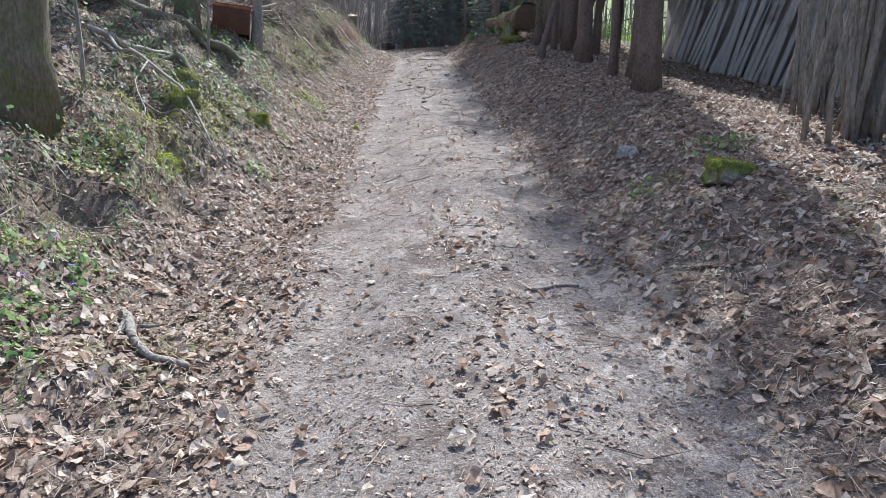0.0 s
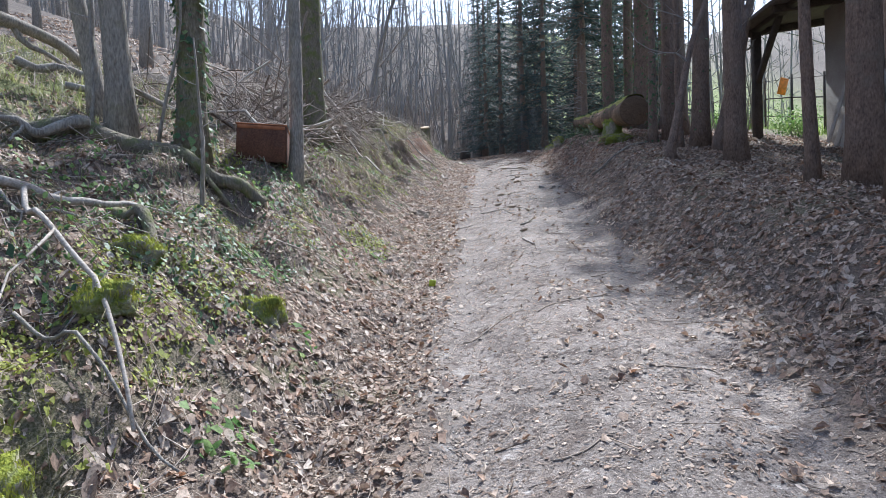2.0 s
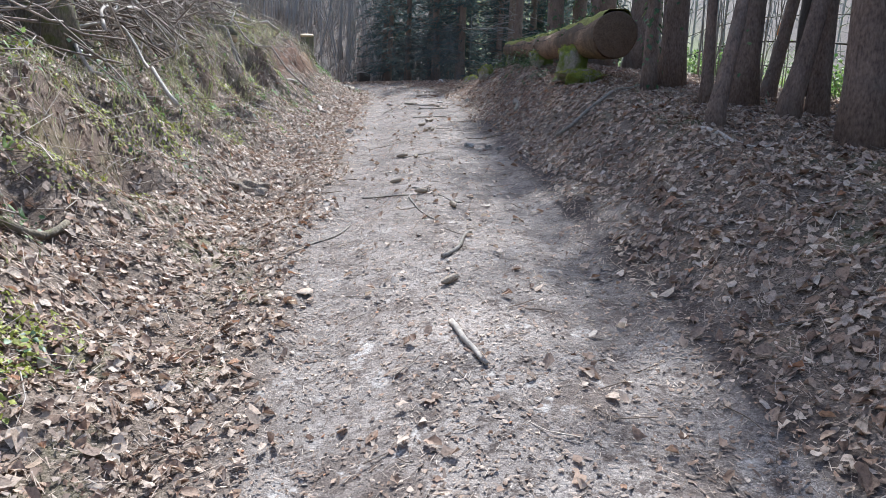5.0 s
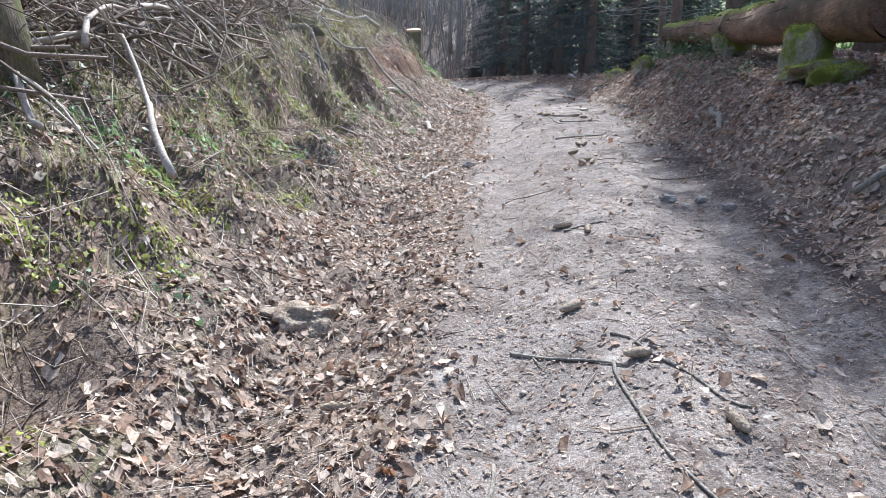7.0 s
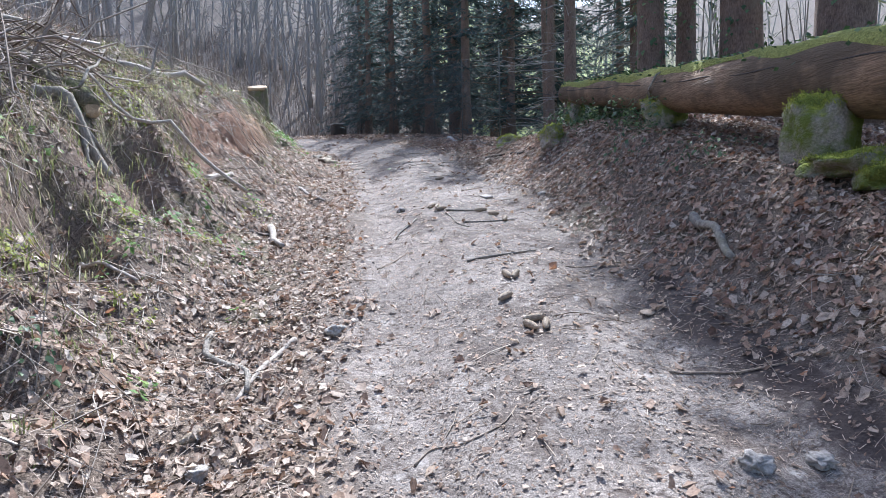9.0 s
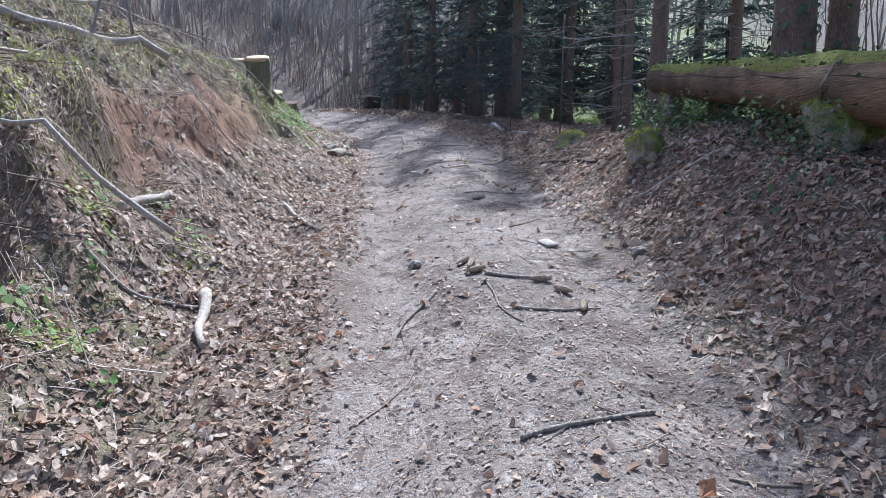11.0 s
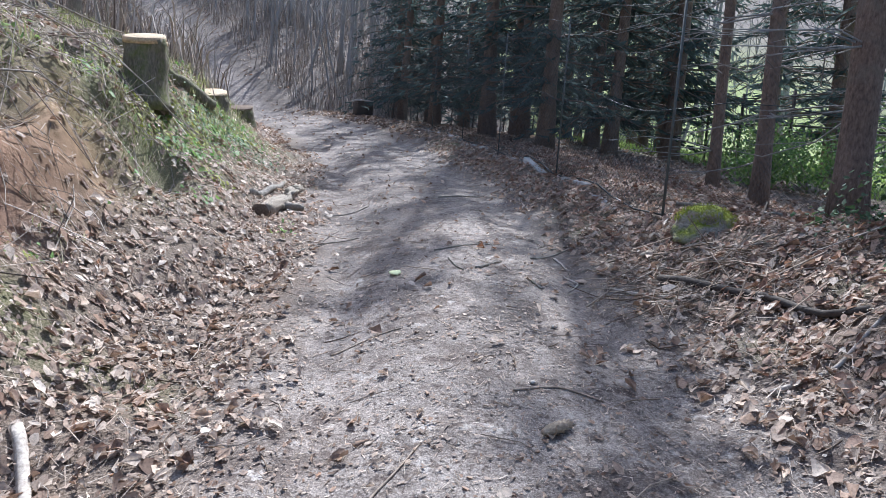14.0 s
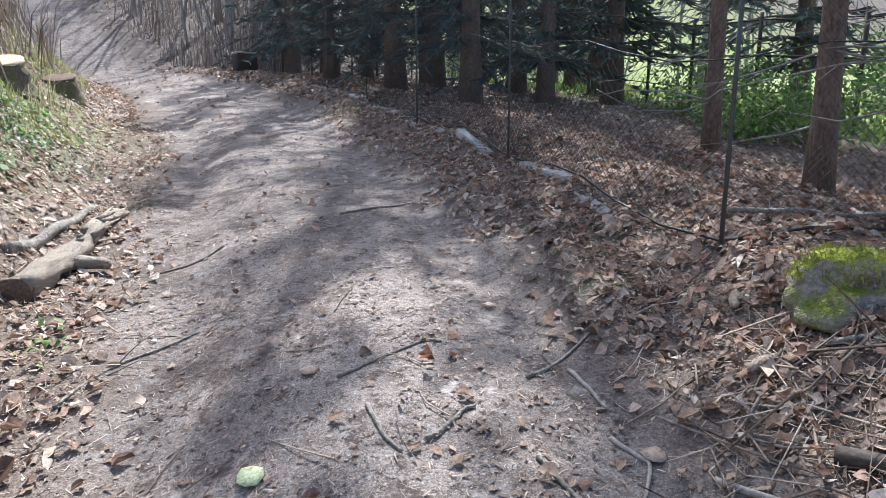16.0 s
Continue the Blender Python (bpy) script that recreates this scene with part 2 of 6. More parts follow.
def ground_material():
    m, nt, b = nodes_of("forest_ground")
    co, g = place(nt)

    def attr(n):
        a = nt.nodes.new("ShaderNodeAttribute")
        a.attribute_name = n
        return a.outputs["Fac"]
    big, mid, fine = noise_at(nt, co, .9, 5, .6), noise_at(nt, co, 7, 5, .65), noise_at(nt, co, 55, 4, .7)
    vor = nt.nodes.new("ShaderNodeTexVoronoi")
    vor.inputs["Scale"].default_value = 42
    nt.links.new(co, vor.inputs["Vector"])
    grit = nt.nodes.new("ShaderNodeTexVoronoi")
    grit.inputs["Scale"].default_value = 120
    nt.links.new(co, grit.inputs["Vector"])
    # packed gravel and dried mud of the track
    road = ramp(nt, mid, ((.3, (.14, .115, .1)), (.5, (.29, .245, .215)), (.7, (.47, .42, .38))))
    road = mixed(nt, .5, road, ramp(nt, fine, ((.36, (.1, .085, .078)), (.62, (.6, .56, .53)))))
    road = mixed(nt, span(nt, big, .52, .66), road, (.47, .42, .385))
    road = mixed(nt, span(nt, noise_at(nt, co, 1.6, 5, .7), .54, .66), road, (.12, .098, .088))
    road = mixed(nt, span(nt, noise_at(nt, co, 3.4, 6, .75), .55, .64), road, (.09, .074, .068))
    road = mixed(nt, span(nt, noise_at(nt, co, 4.6, 6, .75), .57, .66), road, (.56, .51, .465))
    tiny = noise_at(nt, co, 170, 3, .7)
    road = mixed(nt, .38, road, ramp(nt, tiny, ((.38, (.09, .078, .072)), (.5, (.32, .29, .27)), (.62, (.68, .64, .6)))))
    road = mixed(nt, .6, road, ramp(nt, noise_at(nt, co, 85, 6, .85), ((.36, (.45, .42, .4)), (.5, (.95, .93, .9)), (.64, (1.5, 1.45, 1.4)))), "MULTIPLY")
    stone = ramp(nt, grit.outputs["Distance"], ((.1, (.6, .57, .53)), (.35, (.2, .17, .15))))
    road = mixed(nt, .2, road, stone)
    damp = mixed(nt, span(nt, noise_at(nt, co, 2.2, 7, .72), .5, .62), (.9, .9, .9), (.38, .35, .34))
    road = mixed(nt, .9, road, damp, "MULTIPLY")
    road = mixed(nt, span(nt, noise_at(nt, co, 9, 6, .75), .54, .62), road, (.11, .088, .078))
    road = mixed(nt, span(nt, noise_at(nt, co, 26, 5, .75), .56, .63), road, (.1, .08, .07))
    road = mixed(nt, span(nt, noise_at(nt, co, 5.5, 6, .75), .58, .68), road, (.48, .45, .42))
    # dark colour for the muddy rut and for shade painted beside it
    road = mixed(nt, span(nt, mul(nt, attr("mud_shade"), noise_at(nt, co, 3.2, 6, .75)), .3, .52), road, (.075, .06, .057))
    road = mixed(nt, 1.0, road, ramp(nt, noise_at(nt, co, 1.1, 6, .7), ((.36, (.68, .65, .635)), (.5, (.95, .915, .89)), (.64, (1.14, 1.09, 1.05)))), "MULTIPLY")
    # soil under the leaves
    soil = ramp(nt, mid, ((.3, (.045, .031, .023)), (.7, (.13, .09, .065))))
    soil = mixed(nt, .5, soil, ramp(nt, fine, ((.35, (.035, .025, .02)), (.7, (.34, .26, .2)))))
    soil = mixed(nt, span(nt, big, .55, .7), soil, (.12, .13, .045))
    soil = mixed(nt, .35, soil, ramp(nt, noise_at(nt, co, 95, 3, .7), ((.4, (.03, .022, .018)), (.62, (.5, .4, .32)))))
    red = ramp(nt, mid, ((.3, (.13, .07, .046)), (.7, (.38, .23, .155))))
    lush = ramp(nt, fine, ((.3, (.11, .14, .04)), (.7, (.34, .4, .13))))
    wood = mixed(nt, .6, ramp(nt, noise_at(nt, co, 2.6, 7, .75), ((.4, (.05, .042, .035)), (.58, (.22, .18, .15)))), ramp(nt, mid, ((.3, (.07, .056, .047)), (.7, (.24, .195, .165)))))
    c = mixed(nt, attr("earth"), soil, red)
    c = mixed(nt, attr("far"), c, wood)
    c = mixed(nt, attr("lush"), c, lush)
    c = mixed(nt, attr("track"), c, road)
    nt.links.new(c, b.inputs["Base Color"])
    b.inputs["Roughness"].default_value = .92
    b.inputs["Specular IOR Level"].default_value = .2
    s = nt.nodes.new("ShaderNodeMath")
    s.operation = "MULTIPLY_ADD"
    nt.links.new(vor.outputs["Distance"], s.inputs[0])
    s.inputs[1].default_value = -.12
    nt.links.new(fine, s.inputs[2])
    bumped(nt, b, s.outputs[0], .8, .014)
    return m


GROUND = ground_material()
LITTER = leafy("dead_leaves", ((0, (.48, .35, .26)), (.14, (.22, .135, .09)), (.28, (.62, .49, .39)), (.42, (.14, .08, .055)), (.58, (.46, .32, .235)), (.72, (.3, .19, .13)), (.86, (.68, .57, .47)), (.96, (.54, .41, .31)), (1, (.42, .2, .1))), .25, .66)
DARK_LITTER = leafy("dark_leaves", ((0, (.26, .18, .13)), (.3, (.11, .07, .05)), (.6, (.38, .29, .23)), (1, (.16, .105, .075))), .15)
RUSSET = leafy("russet_leaves", ((0, (.4, .24, .16)), (.35, (.22, .12, .085)), (.7, (.52, .37, .28)), (1, (.3, .17, .115))), .25, .66)
PALE_LITTER = leafy("bleached_leaves", ((0, (.58, .475, .385)), (.5, (.44, .335, .26)), (1, (.66, .57, .485))), .2, .66)
PEBBLE = leafy("pebbles", ((0, (.42, .36, .315)), (.35, (.26, .22, .19)), (.7, (.54, .49, .44)), (1, (.34, .29, .25))), 0, .85)
TWIG = leafy("twigs", ((0, (.16, .115, .085)), (.5, (.34, .27, .21)), (1, (.52, .45, .38))), 0, .8)
BRUSH = leafy("brushwood", ((0, (.14, .11, .09)), (.45, (.32, .27, .23)), (1, (.56, .5, .44))), 0, .85)
IVY = leafy("ivy_leaves", ((0, (.05, .1, .045)), (.5, (.09, .16, .065)), (.85, (.14, .22, .09)), (1, (.26, .34, .14))), .25, .5)
GRASS = leafy("grass_blades", ((0, (.3, .3, .15)), (.4, (.2, .24, .08)), (.7, (.46, .42, .28)), (1, (.34, .37, .14))), .45)
DRYGRASS = leafy("dry_grass", ((0, (.4, .35, .22)), (.5, (.5, .45, .33)), (1, (.24, .26, .11))), .3)
MEADOW = leafy("meadow_grass", ((0, (.22, .34, .07)), (.5, (.34, .47, .11)), (1, (.46, .54, .2))), .4)
SHRUB = leafy("shrub_leaves", ((0, (.1, .22, .05)), (.5, (.2, .33, .09)), (1, (.32, .42, .14))), .4)
MOSSLEAF = leafy("moss_fronds", ((0, (.28, .3, .05)), (.5, (.42, .44, .08)), (1, (.16, .2, .04))), .3)
SPRUCE = leafy("spruce_needles", ((0, (.07, .1, .095)), (.6, (.1, .135, .128)), (1, (.13, .175, .16))), .42, .72)
BARK = surface("grey_bark", (.17, .145, .12), (.42, .375, .32), 9, (1, 1, .25), .9, .8, .02, (.2, .19, .11), 5, (.55, .8))
BARKFAR = surface("woodland_bark", (.2, .18, .165), (.42, .39, .36), 9, (1, 1, .25), .9, .5, .02)
RED_BARK = surface("spruce_bark", (.1, .07, .055), (.29, .21, .165), 12, (1, 1, .4), .9, .8, .015, (.2, .17, .14), 3, (.55, .75))
MOSSBARK = surface("mossy_bark", (.1, .085, .06), (.27, .23, .17), 10, (1, 1, .35), .9, .8, .02, (.13, .15, .035), 6.5, (.46, .72))
LOGBARK = surface("peeled_log", (.13, .085, .055), (.46, .31, .2), 4, (4, .3, 4), .85, .9, .03, (.13, .095, .065), 1.3, (.46, .6), 26)
CUT = surface("cut_wood", (.42, .3, .18), (.66, .5, .33), 14, (1, 1, 1), .8, .3, .004)
DARKCUT = surface("dark_cut_wood", (.09, .06, .04), (.2, .14, .1), 14, (1, 1, 1), .9, .5, .01)
PALEWOOD = surface("bleached_wood", (.27, .22, .18), (.58, .51, .44), 10, (1, 1, 1), .8, .5, .006)
ROT = surface("rotten_wood", (.34, .26, .19), (.74, .64, .52), 9, (5, .5, 5), .85, 1.0, .02, (.2, .15, .1), 5, (.6, .7))
ROCK = surface("lime_rock", (.22, .19, .155), (.52, .46, .39), 6, (1, 1, 1), .9, .8, .03, (.16, .19, .04), 2.2, (.44, .56))
EARTHROCK = surface("earthy_stone", (.22, .165, .12), (.48, .39, .3), 8, (1, 1, 1), .9, .8, .02, (.14, .1, .07), 5, (.5, .65))
PALEROCK = surface("pale_stone", (.24, .215, .19), (.5, .455, .41), 9, (1, 1, 1), .85, .5, .012)
MOSSROCK = mossy("mossy_rock", ROCK)
MOSS = surface("moss", (.19, .21, .055), (.46, .46, .14), 16, (1, 1, 1), .95, 1.0, .03, (.2, .17, .06), 3, (.58, .7))
RUST = surface("rusty_steel", (.07, .033, .022), (.17, .08, .05), 6, (1, 1, 1), .75, .3, .004, (.1, .06, .05), 2, (.5, .6))
RUSTTOP = painted("orange_rust", (.42, .16, .07), .75)
PLANK = surface("grey_boards", (.34, .31, .28), (.62, .58, .54), 6, (3, 3, .4), .85, .5, .006, (.17, .17, .11), 1.6, (.55, .7))
RENDERWALL = surface("old_render", (.27, .25, .23), (.46, .43, .4), 4, (1, 1, 1), .9, .3, .008)
TIMBER = surface("dark_timber", (.04, .032, .027), (.11, .09, .075), 8, (1, 1, 1), .85, .5, .006)
ROOFING = surface("old_roof", (.07, .06, .055), (.17, .145, .13), 8, (1, 1, 1), .85, .5, .01)
CONCRETE = surface("concrete", (.34, .32, .29), (.62, .59, .55), 8, (1, 1, 1), .95, .7, .01, (.16, .135, .11), 2.4, (.5, .64))
STEEL = painted("dark_green_steel", (.1, .115, .11), .55, .2, (.09, .08, .07))
WIRE = painted("wire", (.07, .075, .075), .5, .6)
ORANGE = painted("orange_plastic", (.95, .3, .02), .45)
GREENTAG = painted("yellow_green_plastic", (.5, .6, .05), .5)
CONE = surface("cone_scales", (.3, .22, .15), (.56, .45, .33), 70, (1, 1, 1), .7, .8, .006)
BLUE = painted("violet_petals", (.22, .16, .62), .6)
LIME = leafy("fresh_leaf", ((0, (.72, .8, .5)), (1, (.75, .82, .52))), .3)


# ---------------- meshes ----------------
def raw_mesh(name, V, F):
    """Mesh of vertices V and a list of equal-sided face arrays F."""
    me = bpy.data.meshes.new(name)
    V = np.asarray(V, np.float32)
    me.vertices.add(len(V))
    me.vertices.foreach_set("co", V.ravel())
    F = [np.asarray(f, np.int32) for f in F if len(f)]
    total = sum(f.size for f in F)
    me.loops.add(total)
    me.loops.foreach_set("vertex_index", np.concatenate([f.ravel() for f in F]))
    sizes = np.concatenate([np.full(len(f), f.shape[1], np.int32) for f in F])
    me.polygons.add(len(sizes))
    me.polygons.foreach_set("loop_start", np.concatenate(([0], np.cumsum(sizes)[:-1])).astype(np.int32))
    me.polygons.foreach_set("loop_total", sizes)
    me.update(calc_edges=True)
    return me


class Shape:
    """Gathers vertices and faces of one mesh."""

    def __init__(self):
        self.v, self.f, self.n = [], {}, 0

    def add(self, V, faces):
        for f in faces:
            self.f.setdefault(len(f), []).append([i + self.n for i in f])
        self.v.append(np.asarray(V, float))
        self.n += len(V)
        return self

    def tube(self, pts, radii, sides=8, rough=0.0, cap=True, seed=0.0):
        """A tapering round bar along pts."""
        P = np.asarray(pts, float)
        R = np.broadcast_to(np.asarray(radii, float), (len(P),))
        T = np.gradient(P, axis=0)
        T /= np.linalg.norm(T, axis=1)[:, None] + 1e-9
        ref = np.array([0.0, 0, 1]) if abs(T[0][2]) < .8 else np.array([1.0, 0, 0])
        V = []
        for i, (p, r, t) in enumerate(zip(P, R, T)):
            a = np.cross(t, ref)
            a /= np.linalg.norm(a)
            b = np.cross(t, a)
            ang = np.linspace(0, 2 * math.pi, sides, endpoint=False)
            rr = r * (1 + rough * (np.sin(3 * ang + seed + .9 * i) * .5 + np.sin(5 * ang - 1.3 * i + 2 * seed) * .3 + np.sin(2 * ang + .37 * i * i + seed) * .4))
            V.append(p + (np.cos(ang) * rr)[:, None] * a + (np.sin(ang) * rr)[:, None] * b)
        faces = []
        for i in range(len(P) - 1):
            for k in range(sides):
                q = (k + 1) % sides
                faces.append((i * sides + k, (i + 1) * sides + k, (i + 1) * sides + q, i * sides + q))
        if cap:
            faces.append(tuple(range(sides)))
            faces.append(tuple(reversed(range((len(P) - 1) * sides, len(P) * sides))))
        return self.add(np.concatenate(V), faces)

    def box(self, m, size, soft=.006):
        """A box with chamfered edges, centred on the pose m."""
        b = bmesh.new()
        bmesh.ops.create_cube(b, size=1, matrix=Matrix.Diagonal((*size, 1)))
        if soft:
            bmesh.ops.bevel(b, geom=b.edges[:], offset=min(soft, min(size) * .3), segments=1, affect="EDGES")
        b.verts.ensure_lookup_table()
        V = [m @ v.co for v in b.verts]
        F = [[v.index for v in f.verts] for f in b.faces]
        b.free()
        return self.add([tuple(v) for v in V], F)

    def lump(self, centre, size, seed=0, level=3, rough=.16, turn=0.0, flat=-.6):
        """A boulder: a rough, uneven, blunt block."""
        b = bmesh.new()
        bmesh.ops.create_icosphere(b, subdivisions=level, radius=1)
        c, s = math.cos(turn), math.sin(turn)
        V = []
        for v in b.verts:
            p = v.co.copy()
            q = Vector([math.copysign(abs(k) ** .75, k) for k in p])
            n = noise.noise(p * 1.3 + Vector((seed * 7.1, seed, 3))) * rough * 2 + noise.noise(p * 3.7 + Vector((seed, 2, seed * 3.3))) * rough + noise.noise(p * 9 + Vector((seed, 5, 1))) * rough * .35
            q *= 1 + n
            q.z = max(q.z, flat)
            x, y, z = q.x * size[0], q.y * size[1], q.z * size[2]
            V.append((centre[0] + c * x - s * y, centre[1] + s * x + c * y, centre[2] + z))
        F = [[v.index for v in f.verts] for f in b.faces]
        b.free()
        return self.add(V, F)

    def mesh(self, name, origin=(0, 0, 0)):
        return raw_mesh(name, np.concatenate(self.v) - np.asarray(origin, float), list(self.f.values()))


ORIGIN = {}


def finish(ob, material, smooth=True):
    ob.data.materials.append(material)
    if smooth:
        ob.data.polygons.foreach_set("use_smooth", np.ones(len(ob.data.polygons), bool))
    return ob


def thing(name, at, label, category, group="", kind=""):
    ob = new(name)
    ob.location = at
    ORIGIN[ob.name] = np.array(at, float)
    return tagged(ob, label, category, group, kind)


def part(name, shape, material, parent, label="", smooth=True):
    o = ORIGIN[parent.name]
    ob = new(name, shape.mesh(name, o))
    ob.parent = parent
    ORIGIN[ob.name] = o
    return tagged(finish(ob, material, smooth), label)


def solo(name, shape, material, at, label, category, group="", kind="", smooth=True):
    ob = new(name, shape.mesh(name, at))
    ob.location = at
    ORIGIN[ob.name] = np.array(at, float)
    return tagged(finish(ob, material, smooth), label, category, group, kind)


# ---------------- ground ----------------
def axis(lo, hi, fine, far_lo, far_hi, grow_lo=1.1, grow_hi=1.1):
    a = list(np.arange(lo, hi, fine))
    top = a[-1]
    for sign, end, grow in ((-1, far_lo, grow_lo), (1, far_hi, grow_hi)):
        p, d = (lo if sign < 0 else top), fine
        while (p - end) * sign < 0:
            d *= grow
            p += sign * d
            a.append(p)
    return np.array(sorted(a))


def far_rise(x, y):
    """Valley side across the meadow and the high slopes all round."""
    right = 16 * step(28, 110, x) + 26 * step(70, 260, x)
    ahead = .34 * np.clip(y - 50, 0, 45) * (1 - step(8, 40, x)) + .3 * np.clip(y - 70, 0, 150)
    left = -.3 * np.clip(-x - 90, 0, 400)
    return right + left + ahead


def earth_at(x, y):
    """Bare reddish earth on the cut face of the bank."""
    c = table(y, CENTRE)
    d = c - x - table(y, TOE)
    wave = .17 * np.sin(1.9 * y + .8 * np.sin(.7 * y)) + .12 * np.sin(4.3 * y + 1 + np.sin(1.7 * y))
    face = np.exp(-((d + .6 * wave - .8) / .3) ** 2)
    return np.clip(face * (1.25 * step(21.8, 22.6, y) * (1 - step(25.4, 26.2, y)) + (.08 + .25 * np.sin(1.3 * y) ** 2) * step(12, 13, y) * (1 - step(21.8, 22.8, y))), 0, 1)


def build_ground():
    xs, ys = axis(-5.0, 5.5, .08, -420, 420, 1.06, 1.12), axis(-1.5, 30, .09, -300, 460, 1.2, 1.035)
    X, Y = np.meshgrid(xs, ys)
    x, y = X.ravel(), Y.ravel()
    yc = np.clip(y, -30, 140)
    z = gz(x, yc) + far_rise(x, y)
    c = table(yc, CENTRE)
    u = x - c
    near = (np.abs(u) < 8) & (y > -3) & (y < 32)
    fine = np.zeros_like(x)
    for i in np.nonzero(near)[0]:
        fine[i] = noise.noise((x[i] * 2.3, y[i] * 2.3, 0)) * .5 + noise.noise((x[i] * 6.5, y[i] * 6.5, 4)) * .25
    track = 1 - step(.72, 1.22, widened(u - .03, y) + .35 * fine + .1 * np.sin(y * 1.3) - .08)
    z = z + fine * np.where(track > .5, .005, .016)
    n = len(xs)
    idx = np.arange(len(x)).reshape(len(ys), n)
    F = np.stack((idx[:-1, :-1], idx[:-1, 1:], idx[1:, 1:], idx[1:, :-1]), -1).reshape(-1, 4)
    me = raw_mesh("ground", np.stack((x, y, z), 1), [F])
    earth = earth_at(x, yc)
    lush = step(6.0, 8.5, np.minimum(u, x)) * step(2, 6, y) * (1 - step(40, 60, x)) * .9 + .45 * np.exp(-((x + 1.6) / .6) ** 2) * step(24, 27, y) * (1 - step(31, 34, y))
    lush = np.clip(lush + .5 * step(4, 6, -u) * (1 - step(9, 13, -u)) * step(5, 8, y) * (1 - step(13, 16, y)), 0, 1)
    far = np.clip(step(35, 60, np.abs(x)) + step(31, 42, y) + step(4, 6.5, -u), 0, 1) * (1 - lush)
    # muddy rut, shade painted further up the right side, mud near the start
    mud_shade = 1.2 * np.exp(-((u - 1.12) / .17) ** 2) * step(8.5, 10.5, y) * (1 - step(17, 19.5, y)) + .6 * np.exp(-((u - .9) / .3) ** 2) * step(15, 18, y) * (1 - step(20, 24, y)) + .6 * np.exp(-((u - .75) / .3) ** 2) * (1 - step(8, 11, y)) * step(2, 4, y)
    for key, val in (("mud_shade", np.clip(mud_shade, 0, 1)), ("track", track), ("earth", np.clip(earth, 0, 1)), ("lush", lush), ("far", far)):
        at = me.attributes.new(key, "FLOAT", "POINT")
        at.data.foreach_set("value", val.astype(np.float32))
    ob = new("ground", me)
    finish(ob, GROUND)
    tagged(ob, "forest ground with a gravel track, leaf litter and an earth bank", "ground", kind="structure")


build_ground()


# ---------------- scattered small stuff ----------------
def slope(x, y):
    e = .08
    return (gz(x + e, y) - gz(x - e, y)) / (2 * e), (gz(x, y + e) - gz(x, y - e)) / (2 * e)


def scatter(n, x0, x1, y0, y1, weight):
    """n points of a plan rectangle kept by weight(u, x, y), u across the track."""
    x, y = rng.uniform(x0, x1, n), rng.uniform(y0, y1, n)
    keep = rng.random(n) < weight(x - table(y, CENTRE), x, y)
    return x[keep], y[keep]


def clump(x, y, s=1.0):
    """A patchy value from 0 to 1."""
    return np.clip(.5 + .3 * np.sin(2.1 * s * x + 1.3 * s * y) * np.sin(1.7 * s * y - .9 * s * x + 1) + .3 * np.sin(4.7 * s * x - 2.9 * s * y + 2) * np.sin(3.9 * s * y + 2.2 * s * x), 0, 1)


LEAF = np.array(((0, -.52, 0), (-.27, -.32, .4), (-.37, .02, .55), (-.23, .32, .4), (0, .54, .3), (.23, .32, .4), (.37, .02, .55), (.27, -.32, .4)))


def leaves(name, x, y, lo, hi, material, label, lift=.006, tilt=.3, curl=1.0, z=None):
    n = len(x)
    s = lo + (hi - lo) * rng.random(n) ** 1.5
    yaw, ta, tb = rng.uniform(0, 6.283, n), rng.normal(0, tilt, n), rng.normal(0, tilt, n)
    wide, fold, tip = rng.uniform(.7, 1.25, n), rng.uniform(-.35, curl, n), rng.uniform(-.5, .8, n)
    L = np.repeat(LEAF[None], n, 0)
    L[:, :, 0] *= wide[:, None]
    L[:, :, :2] += rng.normal(0, .115, (n, 8, 2))
    L[:, :, 2] *= fold[:, None] * np.array((0, 1, 1, 1, 0, 1, 1, 1)) + tip[:, None] * np.array((0, 0, .1, .5, 1, .5, .1, 0))
    L[:, :, 2] += rng.normal(0, .07, (n, 8))
    L *= s[:, None, None]
    c, sn = np.cos(yaw)[:, None], np.sin(yaw)[:, None]
    dx, dy = c * L[:, :, 0] - sn * L[:, :, 1], sn * L[:, :, 0] + c * L[:, :, 1]
    gx, gy = slope(x, y)
    gx, gy = np.clip(gx, -.65, .65), np.clip(gy, -.65, .65)
    base = (gz(x, y) if z is None else z) + lift + np.abs(rng.normal(0, .005, n)) + s * .06
    dz = L[:, :, 2] + dx * (ta + gx)[:, None] + dy * (tb + gy)[:, None]
    V = np.stack((x[:, None] + dx, y[:, None] + dy, base[:, None] + dz), -1).reshape(-1, 3)
    k = np.arange(n)[:, None] * 8
    F = np.concatenate((k + np.array([[0, 4, 3, 2, 1]]), k + np.array([[0, 7, 6, 5, 4]])))
    ob = new(name, raw_mesh(name, V, [F]))
    finish(ob, material, True)
    return tagged(ob, label, "leaves", kind="stuff")


